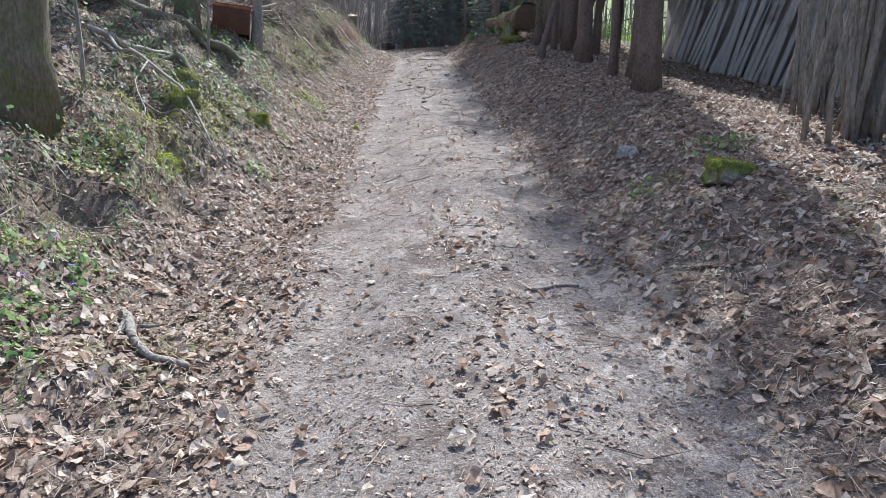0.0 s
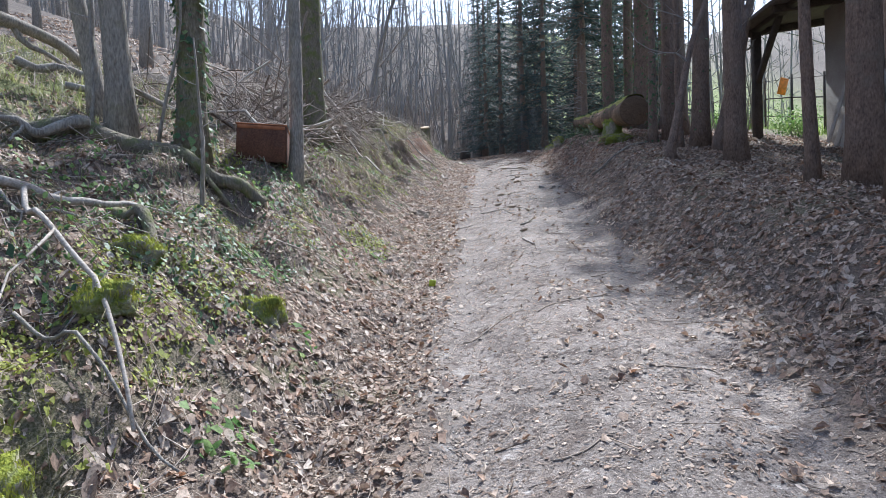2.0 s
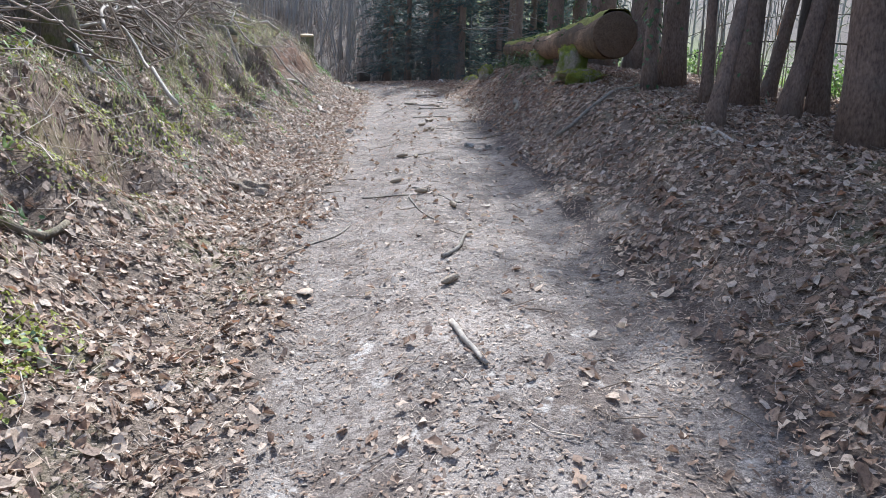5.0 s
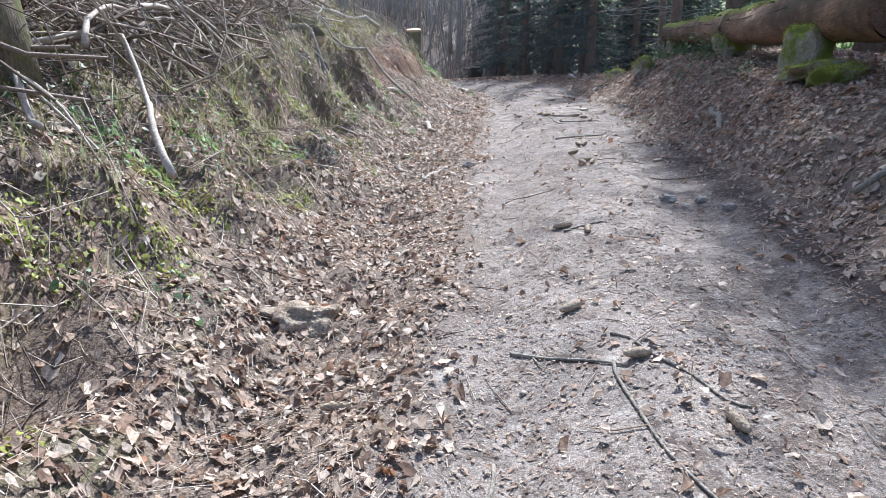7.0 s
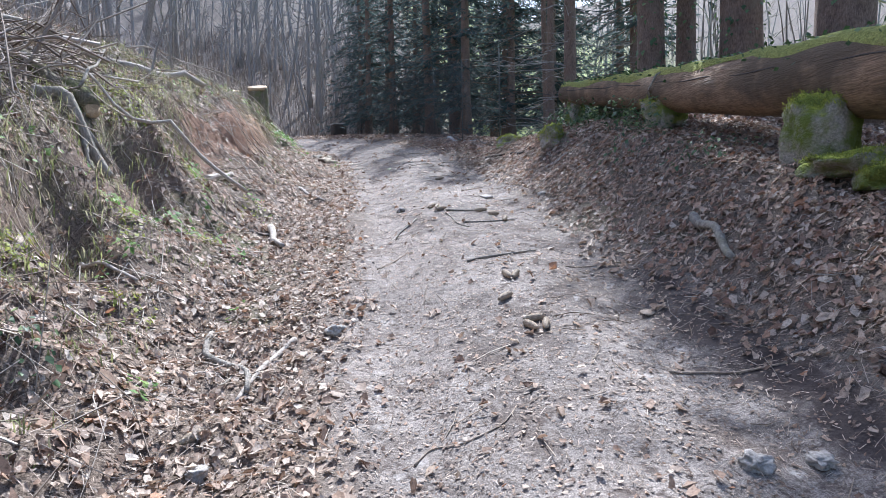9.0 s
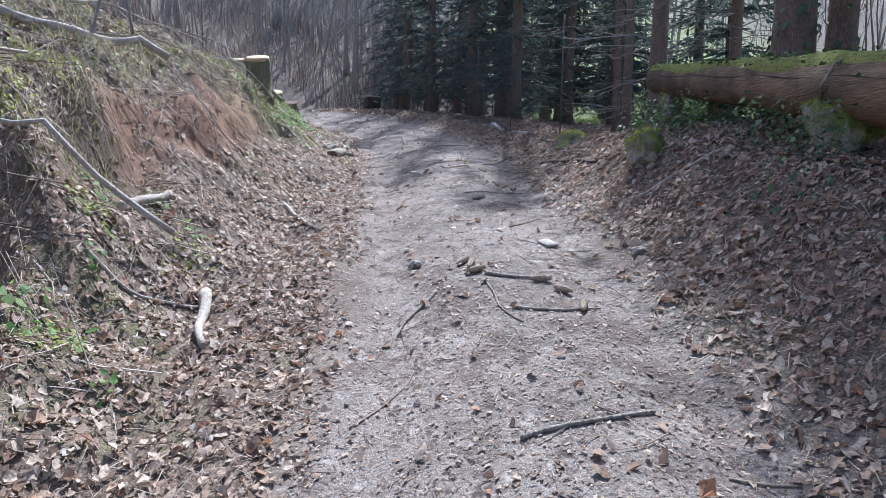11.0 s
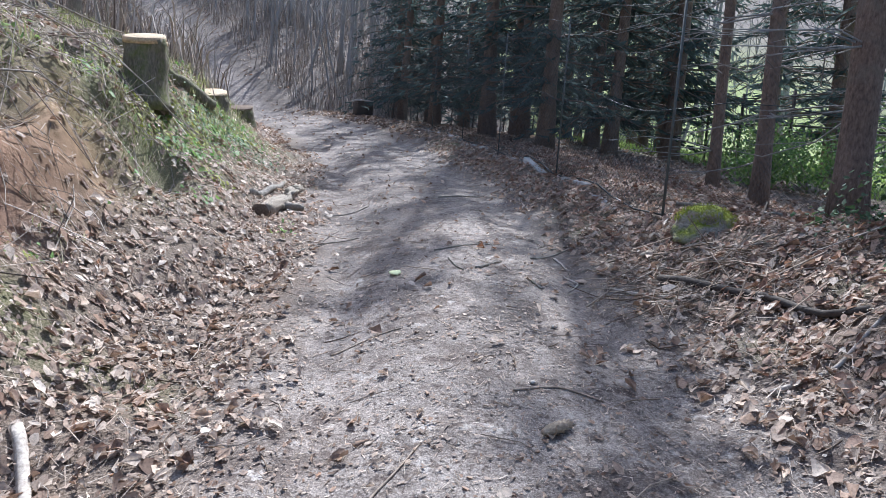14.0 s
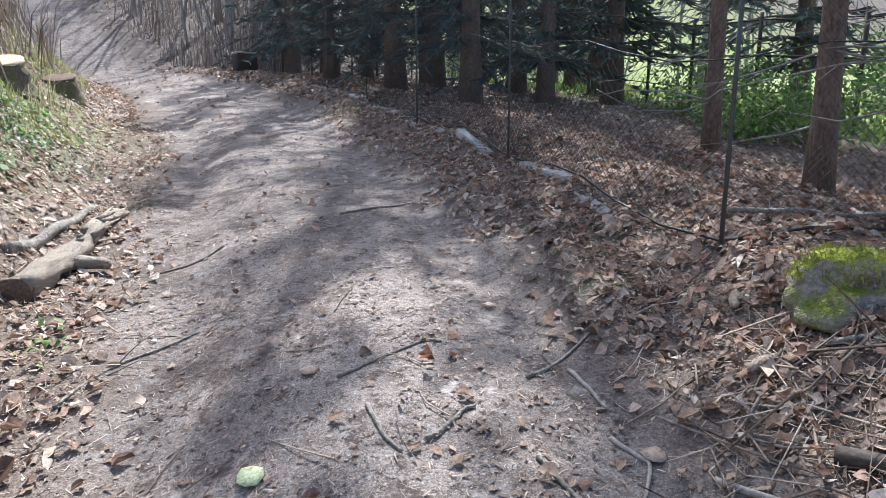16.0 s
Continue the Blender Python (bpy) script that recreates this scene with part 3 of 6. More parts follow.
def litter_weight(u, x, y):
    a = widened(u, y)
    near = 1 - .55 * step(20, 34, y)
    middle = .03 + .06 * np.clip(clump(x, y, 1.4) - .4, 0, 1) + .5 * np.clip(clump(x, y) - .35, 0, 1) * np.exp(-((u - .15) / .32) ** 2) * (1 - step(9, 14, y))
    w = np.where(a < 1.4, middle + .9 * step(.78, 1.2, a + .1 * np.sin(2.7 * y + 1) * np.sin(1.1 * y)), 1.0)
    w = np.where(u > 3.6, w * .55, w)
    bank = (u < -2.1)
    w = np.where(bank, w * (.55 + .45 * clump(x, y, 1.3)), w)
    w = w * np.clip(1 - .85 * earth_at(x, y), 0, 1) * np.clip(1 - 4 * hollow(x, y), .35, 1)
    return w * near


lx, ly = scatter(245000, -5.0, 6.6, .6, 33, litter_weight)
leaves("leaf_litter", lx, ly, .016, .066, LITTER, "thick litter of curled brown beech and oak leaves")
lx, ly = scatter(24000, -26, 9, 33, 72, lambda u, x, y: np.where(np.abs(u) < 1.2, .05, .6) * (u > -16))
leaves("far_leaf_litter", lx, ly, .06, .16, LITTER, "brown leaf litter spread under the trees", .006, .24, .6, gz(lx, ly) + far_rise(lx, ly))
lx, ly = scatter(30000, -13, -5.0, 6, 33, lambda u, x, y: .5 + 0 * x)
leaves("slope_leaf_litter", lx, ly, .05, .1, LITTER, "brown leaf litter on the wooded slope")
lx, ly = scatter(110000, -4.5, 5.0, .6, 33, lambda u, x, y: litter_weight(u, x, y) * np.where(u > 1, .3, np.where(u < -2.2, .2, .5)))
leaves("pale_leaf_litter", lx, ly, .014, .058, PALE_LITTER, "bleached dry leaves lying among the brown litter", .02, .26)


def pebbles():
    x, y = scatter(60000, -1.6, 3.2, .8, 33, lambda u, x, y: (1 - step(1.0, 1.6, np.abs(u))) * (.25 + .5 * clump(x, y, 1.7)) * (1 - .6 * step(18, 30, y)))
    n = len(x)
    s = (.0025 + .006 * rng.random(n) ** 2.5) * (1 + 1.6 * (rng.random(n) > .97))
    O = np.array(((1, 0, 0), (-1, 0, 0), (0, 1, 0), (0, -1, 0), (0, 0, 1), (0, 0, -1.0)))
    J = O[None] * rng.uniform(.6, 1.3, (n, 6, 1)) + rng.normal(0, .15, (n, 6, 3))
    J[:, :, 2] *= .6
    V = (J * s[:, None, None] + np.stack((x, y, gz(x, y) + s * .3), 1)[:, None]).reshape(-1, 3)
    T = np.array(((0, 2, 4), (2, 1, 4), (1, 3, 4), (3, 0, 4), (2, 0, 5), (1, 2, 5), (3, 1, 5), (0, 3, 5)))
    F = (np.arange(n)[:, None, None] * 6 + T[None]).reshape(-1, 3)
    ob = new("gravel", raw_mesh("gravel", V, [F]))
    finish(ob, PEBBLE, False)
    tagged(ob, "loose grey and pale gravel pressed into the track", "gravel", kind="stuff")


pebbles()
dx_, dy_ = scatter(85000, -1.8, 3.6, .8, 33, lambda u, x, y: (1 - step(1.3, 1.7, np.abs(u))) * (.3 + .7 * clump(x, y, 1.3)) * (1 - .7 * step(16, 28, y)))
leaves("leaf_fragments", dx_, dy_, .008, .028, LITTER, "trodden fragments of dead leaves scattered over the track", .001, .15, .2)


def rods(name, x, y, lo, hi, thick, material, label, category, tilt=.1, lift=.006, z=None, bend=.12, head=None):
    """Many thin bent sticks lying about, in one mesh."""
    n = len(x)
    L, yaw, t = rng.uniform(lo, hi, n), rng.uniform(0, 6.283, n) if head is None else rng.normal(head[0], head[1], n), rng.normal(0, tilt, n)
    d = np.stack((np.cos(yaw), np.sin(yaw)), 1)
    side = np.stack((-d[:, 1], d[:, 0]), 1)
    gx, gy = slope(x, y)
    base = (gz(x, y) if z is None else z) + lift
    r = thick * rng.uniform(.5, 1.5, n)
    rings = []
    bends = rng.normal(0, bend, n)
    for k, (s, w, f) in enumerate(((-.5, 0, 1), (0, 1, .8), (.5, 0, .35))):
        p = np.stack((x, y), 1) + d * (s * L)[:, None] + side * (w * bends * L)[:, None]
        zz = base + (p[:, 0] - x) * gx + (p[:, 1] - y) * gy + s * L * t + r
        for a in (0.0, 2.094, 4.189):
            off = math.cos(a) * r * f
            rings.append(np.stack((p[:, 0] + side[:, 0] * off, p[:, 1] + side[:, 1] * off, zz + math.sin(a) * r * f), 1))
    V = np.stack(rings, 1).reshape(-1, 3)
    Q = np.array([(i * 3 + k, i * 3 + 3 + k, i * 3 + 3 + (k + 1) % 3, i * 3 + (k + 1) % 3) for i in range(2) for k in range(3)])
    F = (np.arange(n)[:, None, None] * 9 + Q[None]).reshape(-1, 4)
    ob = new(name, raw_mesh(name, V, [F]))
    finish(ob, material)
    return tagged(ob, label, category, kind="stuff")


def needles(name, x, y, lo, hi, wide, material, label):
    n = len(x)
    L, yaw = rng.uniform(lo, hi, n), rng.uniform(0, 6.283, n)
    w = wide * rng.uniform(.5, 1.6, n)
    dx, dy = np.cos(yaw) * L * .5, np.sin(yaw) * L * .5
    sx, sy = -np.sin(yaw) * w, np.cos(yaw) * w
    z = gz(x, y) + .004 + rng.uniform(0, .006, n) + np.where(np.abs(x - table(y, CENTRE)) > 1.1, rng.uniform(0, .035, n), 0)
    gx, gy = slope(x, y)
    t = rng.normal(0, .1, n) * L

    def at(k, j):
        return np.stack((x + k * dx + j * sx, y + k * dy + j * sy, z + k * (dx * gx + dy * gy) + j * (sx * gx + sy * gy) + k * t), 1)
    V = np.stack((at(-1, -1), at(1, -.5), at(1, .5), at(-1, 1)), 1).reshape(-1, 3)
    ob = new(name, raw_mesh(name, V, [np.arange(4 * n).reshape(-1, 4)]))
    finish(ob, material, False)
    tagged(ob, label, "needles", kind="stuff")


nx_, ny_ = scatter(110000, -1.6, 4.2, .8, 31, lambda u, x, y: np.where(np.abs(u) < 1.6, .25 + .75 * clump(x + 1, y, 1.1), .25) * (1 - .75 * step(14, 27, y) * (y < 17.5)) * (1 - .5 * step(26, 31, y)))
needles("fallen_needles", nx_, ny_, .012, .05, .0012, TWIG, "fallen spruce needles and bits of straw on the track")
nx_, ny_ = scatter(60000, -1.6, 4.2, .8, 31, lambda u, x, y: np.where(np.abs(u) < 1.6, .6, .3))
vx_, vy_ = scatter(150000, -4.6, 5.2, .8, 31, lambda u, x, y: step(.75, 1.2, np.abs(u)) * (.3 + .7 * clump(x + 1, y, 1.9)) * (1 - .5 * step(18, 31, y)))
# crumbs coloured dark to paint the shade between the leaves
needles("leaf_crumbs", vx_[::2], vy_[::2], .012, .04, .006, DARK_LITTER, "broken bits of dead leaves filling the litter")
needles("litter_straw", vx_[1::2], vy_[1::2], .03, .12, .0016, PALE_LITTER, "pale straw and leaf stalks on top of the litter")
needles("pale_straw", nx_, ny_, .01, .04, .0018, PALE_LITTER, "pale straw and wood chips on the track")
tx, ty = scatter(700, 1.9, 3.1, 23.6, 25.2, lambda u, x, y: .9 * np.exp(-((x - 2.4) / .35) ** 2 - ((y - 24.4) / .5) ** 2))
rods("twig_pile", tx, ty, .15, .6, .0045, TWIG, "small pile of dry twigs beside the track", "twigs", .2, .02)
tx, ty = scatter(9000, -4.5, 6.5, .8, 32, lambda u, x, y: np.where(np.abs(u) < 1.1, .35, .6) * (1 - .5 * step(20, 32, y)))
rods("verge_twigs", *scatter(19000, -4.0, 5.5, .8, 31, lambda u, x, y: step(.8, 1.3, np.abs(u)) * (.35 + .65 * clump(x, y, 1.2)) * (1 - .5 * step(20, 31, y))), .04, .26, .0022, BRUSH, "thin pale twigs and stalks lying among the leaves", "twigs", .14, .03)
rods("small_twigs", tx, ty, .06, .32, .0028, TWIG, "fine dry twigs and needles strewn over the track", "twigs", .08)
tx, ty = scatter(16000, -7.5, -.6, 3, 29, lambda u, x, y: step(1.6, 3.0, -u) * (.3 + .5 * step(10, 13, y)))
rods("bank_sticks", tx, ty, .15, .9, .004, BRUSH, "grey broken sticks lying on the bank", "sticks", .16, .03)


def blades(name, x, y, lo, hi, wide, material, label, lean=.45, z=None):
    n = len(x)
    h, yaw, w = rng.uniform(lo, hi, n), rng.uniform(0, 6.283, n), wide * rng.uniform(.6, 1.3, n)
    d = np.stack((np.cos(yaw), np.sin(yaw)), 1)
    s = np.stack((-d[:, 1], d[:, 0]), 1)
    l1 = np.abs(rng.normal(lean, .2, n))
    base = np.stack((x, y, (gz(x, y) if z is None else z) - .01), 1)

    def at(along, up, off):
        return base + np.concatenate((d * (along * h)[:, None] + s * (off * w)[:, None], (up * h)[:, None]), 1)
    one = np.ones(n)
    V = np.stack((at(0 * one, 0 * one, -one), at(0 * one, 0 * one, one), at(l1 * .45, .6 * one, .8 * one), at(l1 * .45, .6 * one, -.8 * one), at(l1 * 1.25, 1.0 - .35 * l1, 0 * one)), 1).reshape(-1, 3)
    k = np.arange(n)[:, None] * 5
    ob = new(name, raw_mesh(name, V, [k + np.array([[0, 1, 2, 3]]), k + np.array([[3, 2, 4]])]))
    finish(ob, material, False)
    return tagged(ob, label, "grass", kind="stuff")


bx, by = scatter(210000, -6.0, -.8, 3, 33, lambda u, x, y: step(1.9, 2.5, -u) * np.clip(clump(x, y, 1.6) - .46, 0, 1) * 1.5 * (1 - earth_at(x, y)))
blades("bank_grass", bx, by, .03, .1, .0045, GRASS, "short green grass tufts on the sunny bank")
bx, by = scatter(26000, -5.0, -.6, 6, 32, lambda u, x, y: step(1.8, 2.4, -u) * np.clip(clump(x + 3, y, 1.2) - .36, 0, 1) * 1.3 * (1 - .6 * earth_at(x, y)))
lip_x = np.concatenate([hx - 1.1 * hr + rng.normal(0, .12, 200) for hx, hy, hr, hd in HOLLOWS])
lip_y = np.concatenate([hy + rng.normal(0, 1.1 * hr, 200) for hx, hy, hr, hd in HOLLOWS])
blades("overhanging_grass", lip_x, lip_y, .08, .22, .003, DRYGRASS, "long dead grass hanging over the washed-out hollows", 1.0)
blades("dry_bank_grass", bx, by, .04, .13, .0028, DRYGRASS, "dead straw-coloured grass hanging over the bank", .6)
bx, by = scatter(34000, 6.6, 26, 3, 46, lambda u, x, y: step(5.6, 7.5, u) * .8)
blades("meadow_grass", bx, by, .08, .26, .014, MEADOW, "bright green meadow grass beyond the trees", .4)


def patch(name, spots, per, lo, hi, material, label, up=.1):
    """Low leaves in round patches (x, y, radius)."""
    xs, ys = [], []
    for px, py, pr in spots:
        n = int(per * pr * pr * 3.14)
        r, a = pr * np.sqrt(rng.random(n)) * (1 + .2 * rng.normal(0, 1, n)), rng.uniform(0, 6.283, n)
        xs.append(px + r * np.cos(a))
        ys.append(py + r * np.sin(a))
    x, y = np.concatenate(xs), np.concatenate(ys)
    bare = (hollow(x, y) > .05) | (earth_at(x, y) > .3)
    x, y = x[~bare], y[~bare]
    z = gz(x, y) + up * rng.random(len(x)) ** 1.4
    return leaves(name, x, y, lo, hi, material, label, .01, .45, .25, z)


patch("ivy_on_ground", ((-2.15, 4.4, .55), (-2.4, 3.8, .5), (-1.8, 3.4, .35), (-2.5, 5.4, .4), (-2.05, 10.4, .5), (-2.2, 11.4, .55), (-2.5, 9.0, .5), (-2.0, 8.3, .3), (-2.6, 6.6, .4), (-2.5, 15.1, .45), (-2.2, 15.6, .35),
      (-2.0, 7.3, .45), (-2.3, 7.9, .55), (-1.9, 8.5, .45), (-2.6, 8.3, .5), (-1.7, 9.2, .3), (-2.3, 10.0, .4), (-1.5, 28.2, .5), (-1.3, 29.4, .6), (3.6, 21.6, .5), (3.2, 22.6, .55), (3.5, 23.6, .5), (3.9, 22.9, .6), (3.7, 24.4, .5), (3.0, 20.6, .4), (3.2, 19.6, .4), (-3.2, 7.4, .5)), 300, .018, .042, IVY, "low dark green ivy spreading over the ground", .12)
patch("bank_moss", ((-2.0, 6.6, .4), (-1.75, 7.5, .3), (-2.2, 7.3, .4), (-1.95, 5.7, .3), (-2.3, 8.6, .35), (-2.2, 4.9, .3), (-2.6, 6.2, .3), (-1.9, 12.8, .3), (-2.1, 14.0, .3), (-1.9, 15.2, .25), (-2.1, 17.2, .35), (-2.2, 18.4, .35), (-2.4, 21.3, .4), (-2.3, 22.2, .35),
      (-1.6, 26.6, .4), (-1.9, 27.4, .4), (-1.4, 27.6, .3), (-2.5, 25.0, .4), (-3.0, 10.6, .3)), 1300, .012, .035, MOSSLEAF, "yellow-green moss growing over the bank", .05)
patch("bank_herbs", ((-2.0, 3.2, .5), (-2.3, 4.6, .5), (-1.9, 5.2, .3), (-2.5, 7.0, .5), (-2.9, 8.0, .5), (-2.3, 9.6, .4), (-3.3, 8.4, .5), (-2.4, 12.4, .4), (-2.5, 13.6, .4), (-2.3, 16.6, .4), (-2.2, 19.4, .4), (-2.1, 23.2, .3), (-1.9, 26.0, .4), (-1.7, 28.8, .5), (-1.5, 30.4, .5)), 120, .025, .055, SHRUB, "small green herbs growing on the bank", .14)
patch("fresh_shoots", ((-1.75, 3.0, .22), (-1.6, 2.6, .2), (-2.1, 16.0, .25), (-2.3, 15.3, .2), (-.83, 18.7, .08), (2.0, 4.6, .2), (2.7, 5.0, .25), (-1.5, 21.0, .12), (-.9, 26.0, .2), (-.15, 26.05, .12), (-2.0, 24.6, .2)), 300, .025, .06, SHRUB, "small fresh green shoots among the leaves", .1)

hx_, hy_ = scatter(60000, -30, 1, 31, 75, lambda u, x, y: (step(2.2, 3.2, -u) + step(1.8, 2.6, u) * step(42, 46, y)) * (u > -20) * clump(x, y, .5))
blades("hillside_brush", hx_, hy_, .3, 1.7, .012, BRUSH, "thin grey undergrowth covering the wooded hillside", .35, gz(hx_, hy_) + far_rise(hx_, hy_))
gx_, gy_ = scatter(46000, -6.5, -1.0, 29, 41, lambda u, x, y: step(1.9, 2.4, -u) * (u > -5) * np.clip(clump(x, y, 1.1) - .25, 0, 1) * 1.5)
blades("hillside_grass", gx_, gy_, .06, .24, .006, GRASS, "green and straw-coloured grass on the far bank", .45)

cx_, cy_ = scatter(90000, -1.4, 3.2, .8, 31, lambda u, x, y: (1 - step(1.2, 1.6, np.abs(u))) * np.clip(1.5 * clump(x + 2, y, 2.1) - .2, .1, 1) * (1 - .5 * step(18, 30, y)))
needles("dark_crumbs", cx_, cy_, .008, .034, .005, DARK_LITTER, "dark crumbs of bark and rotten leaf on the track")
patch("ivy_mound", ((3.9, 23.3, .4), (3.95, 22.7, .4), (3.6, 22.9, .3), (3.15, 22.9, .3), (3.75, 23.9, .3), (3.4, 21.0, .3), (3.45, 21.6, .3), (3.6, 24.35, .3), (3.5, 23.9, .25)), 700, .022, .055, IVY, "heap of dark glossy ivy below the log", .38)
rb = np.random.default_rng(61)
spots_ = [(float(table(np.array([q]), CENTRE)[0] - table(np.array([q]), TOE)[0]) - abs(rb.normal(.3, .7)), float(q), float(rb.uniform(.08, .28))) for q in rb.uniform(3, 31, 110) if not 21.5 < q < 26.2]
patch("bank_plants", spots_[:40], 420, .02, .055, SHRUB, "small green plants scattered over the bank", .1)
patch("bank_moss_tufts", spots_[40:70], 1500, .012, .036, MOSSLEAF, "small yellow-green moss tufts on the bank", .04)
patch("bank_ivy_sprigs", spots_[70:], 420, .016, .04, IVY, "sprigs of dark ivy on the bank", .1)

lx, ly = scatter(26000, -9, 4, 33, 46, lambda u, x, y: np.where(np.abs(u) < 1.3, .04, .85) * (u > -6))
leaves("verge_leaf_litter", lx, ly, .035, .1, LITTER, "brown leaf litter beside the bend of the track")

sx_, sy_ = scatter(30000, -12, -4.0, 6, 17, lambda u, x, y: .9 * clump(x, y, .9))
blades("slope_grass", sx_, sy_, .08, .22, .009, GRASS, "thin green grass on the sunny upper slope", .45)

lx, ly = scatter(22000, 1.5, 4.8, 17, 33, lambda u, x, y: step(1.0, 1.5, u) * (1 - .4 * step(26, 33, y)) * .8)
leaves("russet_leaf_litter", lx, ly, .018, .056, RUSSET, "reddish brown fallen leaves along the fence and log", .022)
rc = np.random.default_rng(62)
low_ = [(float(rc.uniform(-2.0, -.9)), float(q), float(rc.uniform(.06, .2))) for q in rc.uniform(16, 29, 34)]
patch("verge_plants", low_[:22], 380, .02, .05, SHRUB, "small green plants among the leaves at the bank foot", .09)
patch("verge_grass_tufts", low_[22:], 700, .012, .03, MOSSLEAF, "yellow-green moss among the leaves at the bank foot", .04)

tx, ty = scatter(16000, -3.8, -1.7, 14, 26, lambda u, x, y: step(2.3, 2.9, -u) * np.clip(clump(x, y, 2.2) - .3, 0, 1) * 1.8 * np.clip(1 - 1.3 * earth_at(x, y), 0, 1))
blades("brow_grass", tx, ty, .06, .2, .005, GRASS, "yellow-green grass tufts along the brow of the bank", .5)


# ---------------- trees ----------------
def bend_line(a, b, n, sway, seed):
    """Points from a to b with a gentle crooked sway."""
    r = np.random.default_rng(seed)
    a, b = np.array(a, float), np.array(b, float)
    t = np.linspace(0, 1, n)[:, None]
    P = a + (b - a) * t
    d = np.linalg.norm(b - a)
    o1, o2 = r.normal(0, 1, 3), r.normal(0, 1, 3)
    P += (np.sin(t * 3.1416) * o1 + np.sin(t * 6.2832) * o2 * .5 + np.sin(t * 12.6 + o1[0]) * o2[::-1] * .15) * sway * d
    return P


def trunk_shape(base, top, r0, r1, sides=14, sway=.01, seed=1, flare=1.5, rings=26, rough=.06):
    P = bend_line(base, top, rings, sway, seed)
    P[0] = base
    L = np.linspace(0, 1, rings)
    h = L * np.linalg.norm(np.array(top) - np.array(base))
    R = r0 + (r1 - r0) * L + r0 * (flare - 1) * np.exp(-h / .22)
    P[0, 2] -= .18
    s = Shape()
    s.tube(P, R, sides, rough, True, seed)
    return s, P, R


def limbs(P, R, n, lo, hi, length, seed, up=.6, twigs=4, sides=5):
    """Limbs with their twigs, growing from a trunk along P."""
    r = np.random.default_rng(seed)
    s = Shape()
    for i in range(n):
        f = lo + (hi - lo) * (i + r.random()) / n
        k = min(int(f * (len(P) - 1)), len(P) - 2)
        p = P[k] + (P[k + 1] - P[k]) * (f * (len(P) - 1) - k)
        a = r.uniform(0, 6.283)
        L = length * r.uniform(.5, 1.1) * (1.15 - .7 * f)
        e = p + np.array((math.cos(a) * L, math.sin(a) * L, up * L * r.uniform(.5, 1.4)))
        Q = bend_line(p, e, 6, .06, seed * 91 + i)
        r0 = R[k] * r.uniform(.25, .45)
        s.tube(Q, np.linspace(r0, r0 * .25, 6), sides, 0, False)
        for j in range(twigs):
            q = Q[r.integers(1, 6)]
            b, l2 = a + r.normal(0, .9), L * r.uniform(.25, .6)
            e2 = q + np.array((math.cos(b) * l2, math.sin(b) * l2, l2 * r.uniform(-.1, .9)))
            s.tube(bend_line(q, e2, 4, .07, seed * 17 + i * 7 + j), np.linspace(r0 * .35, r0 * .08, 4), 3, 0, False)
    return s


def ivy_on(P, R, seed, n, lo, hi, side=None):
    """Leaves climbing a trunk."""
    r = np.random.default_rng(seed)
    f = r.uniform(lo, hi, n) * (len(P) - 1)
    k = np.minimum(f.astype(int), len(P) - 2)
    p = P[k] + (P[k + 1] - P[k]) * (f - k)[:, None]
    a = r.uniform(0, 6.283, n) if side is None else r.normal(side, .7, n)
    rad = R[k] * r.uniform(1.0, 1.25, n) + .02
    c = p + np.stack((np.cos(a) * rad, np.sin(a) * rad, np.zeros(n)), 1)
    s = r.uniform(.03, .06, n)
    t = np.stack((-np.sin(a), np.cos(a), np.zeros(n)), 1)
    dn = np.stack((np.cos(a) * .5, np.sin(a) * .5, -.85 + 0 * a), 1) + r.normal(0, .25, (n, 3))
    V = np.stack((c - dn * s[:, None] * .5, c + t * s[:, None] * .6, c + dn * s[:, None], c - t * s[:, None] * .6), 1).reshape(-1, 3)
    sh = Shape()
    sh.v, sh.n = [V], len(V)
    sh.f = {4: (np.arange(n)[:, None] * 4 + np.arange(4)).tolist()}
    return sh


def bare_tree(x, y, r0, tall, label, lean=(0, 0), seed=1, bark=None, ivy=0, n_limbs=14, group="", low=.35):
    z = gzf(x, y)
    t = thing("bare_tree", (x, y, z), label, "tree", group)
    far_one = bark is BARKFAR
    s, P, R = trunk_shape((x, y, z), (x + lean[0], y + lean[1], z + tall), r0, r0 * .3, 7 if far_one else 16, .012, seed, 1.5, 11 if far_one else 26)
    part("trunk", s, bark or BARK, t)
    part("crown", limbs(P, R, n_limbs, low, 1, tall * .3, seed + 5, .6, 3 if far_one else 4), BARKFAR, t, "leafless grey branches")
    if ivy:
        part("ivy", ivy_on(P, R, seed, ivy, .0, .4), IVY, t, "dark green climbing ivy")
    return t


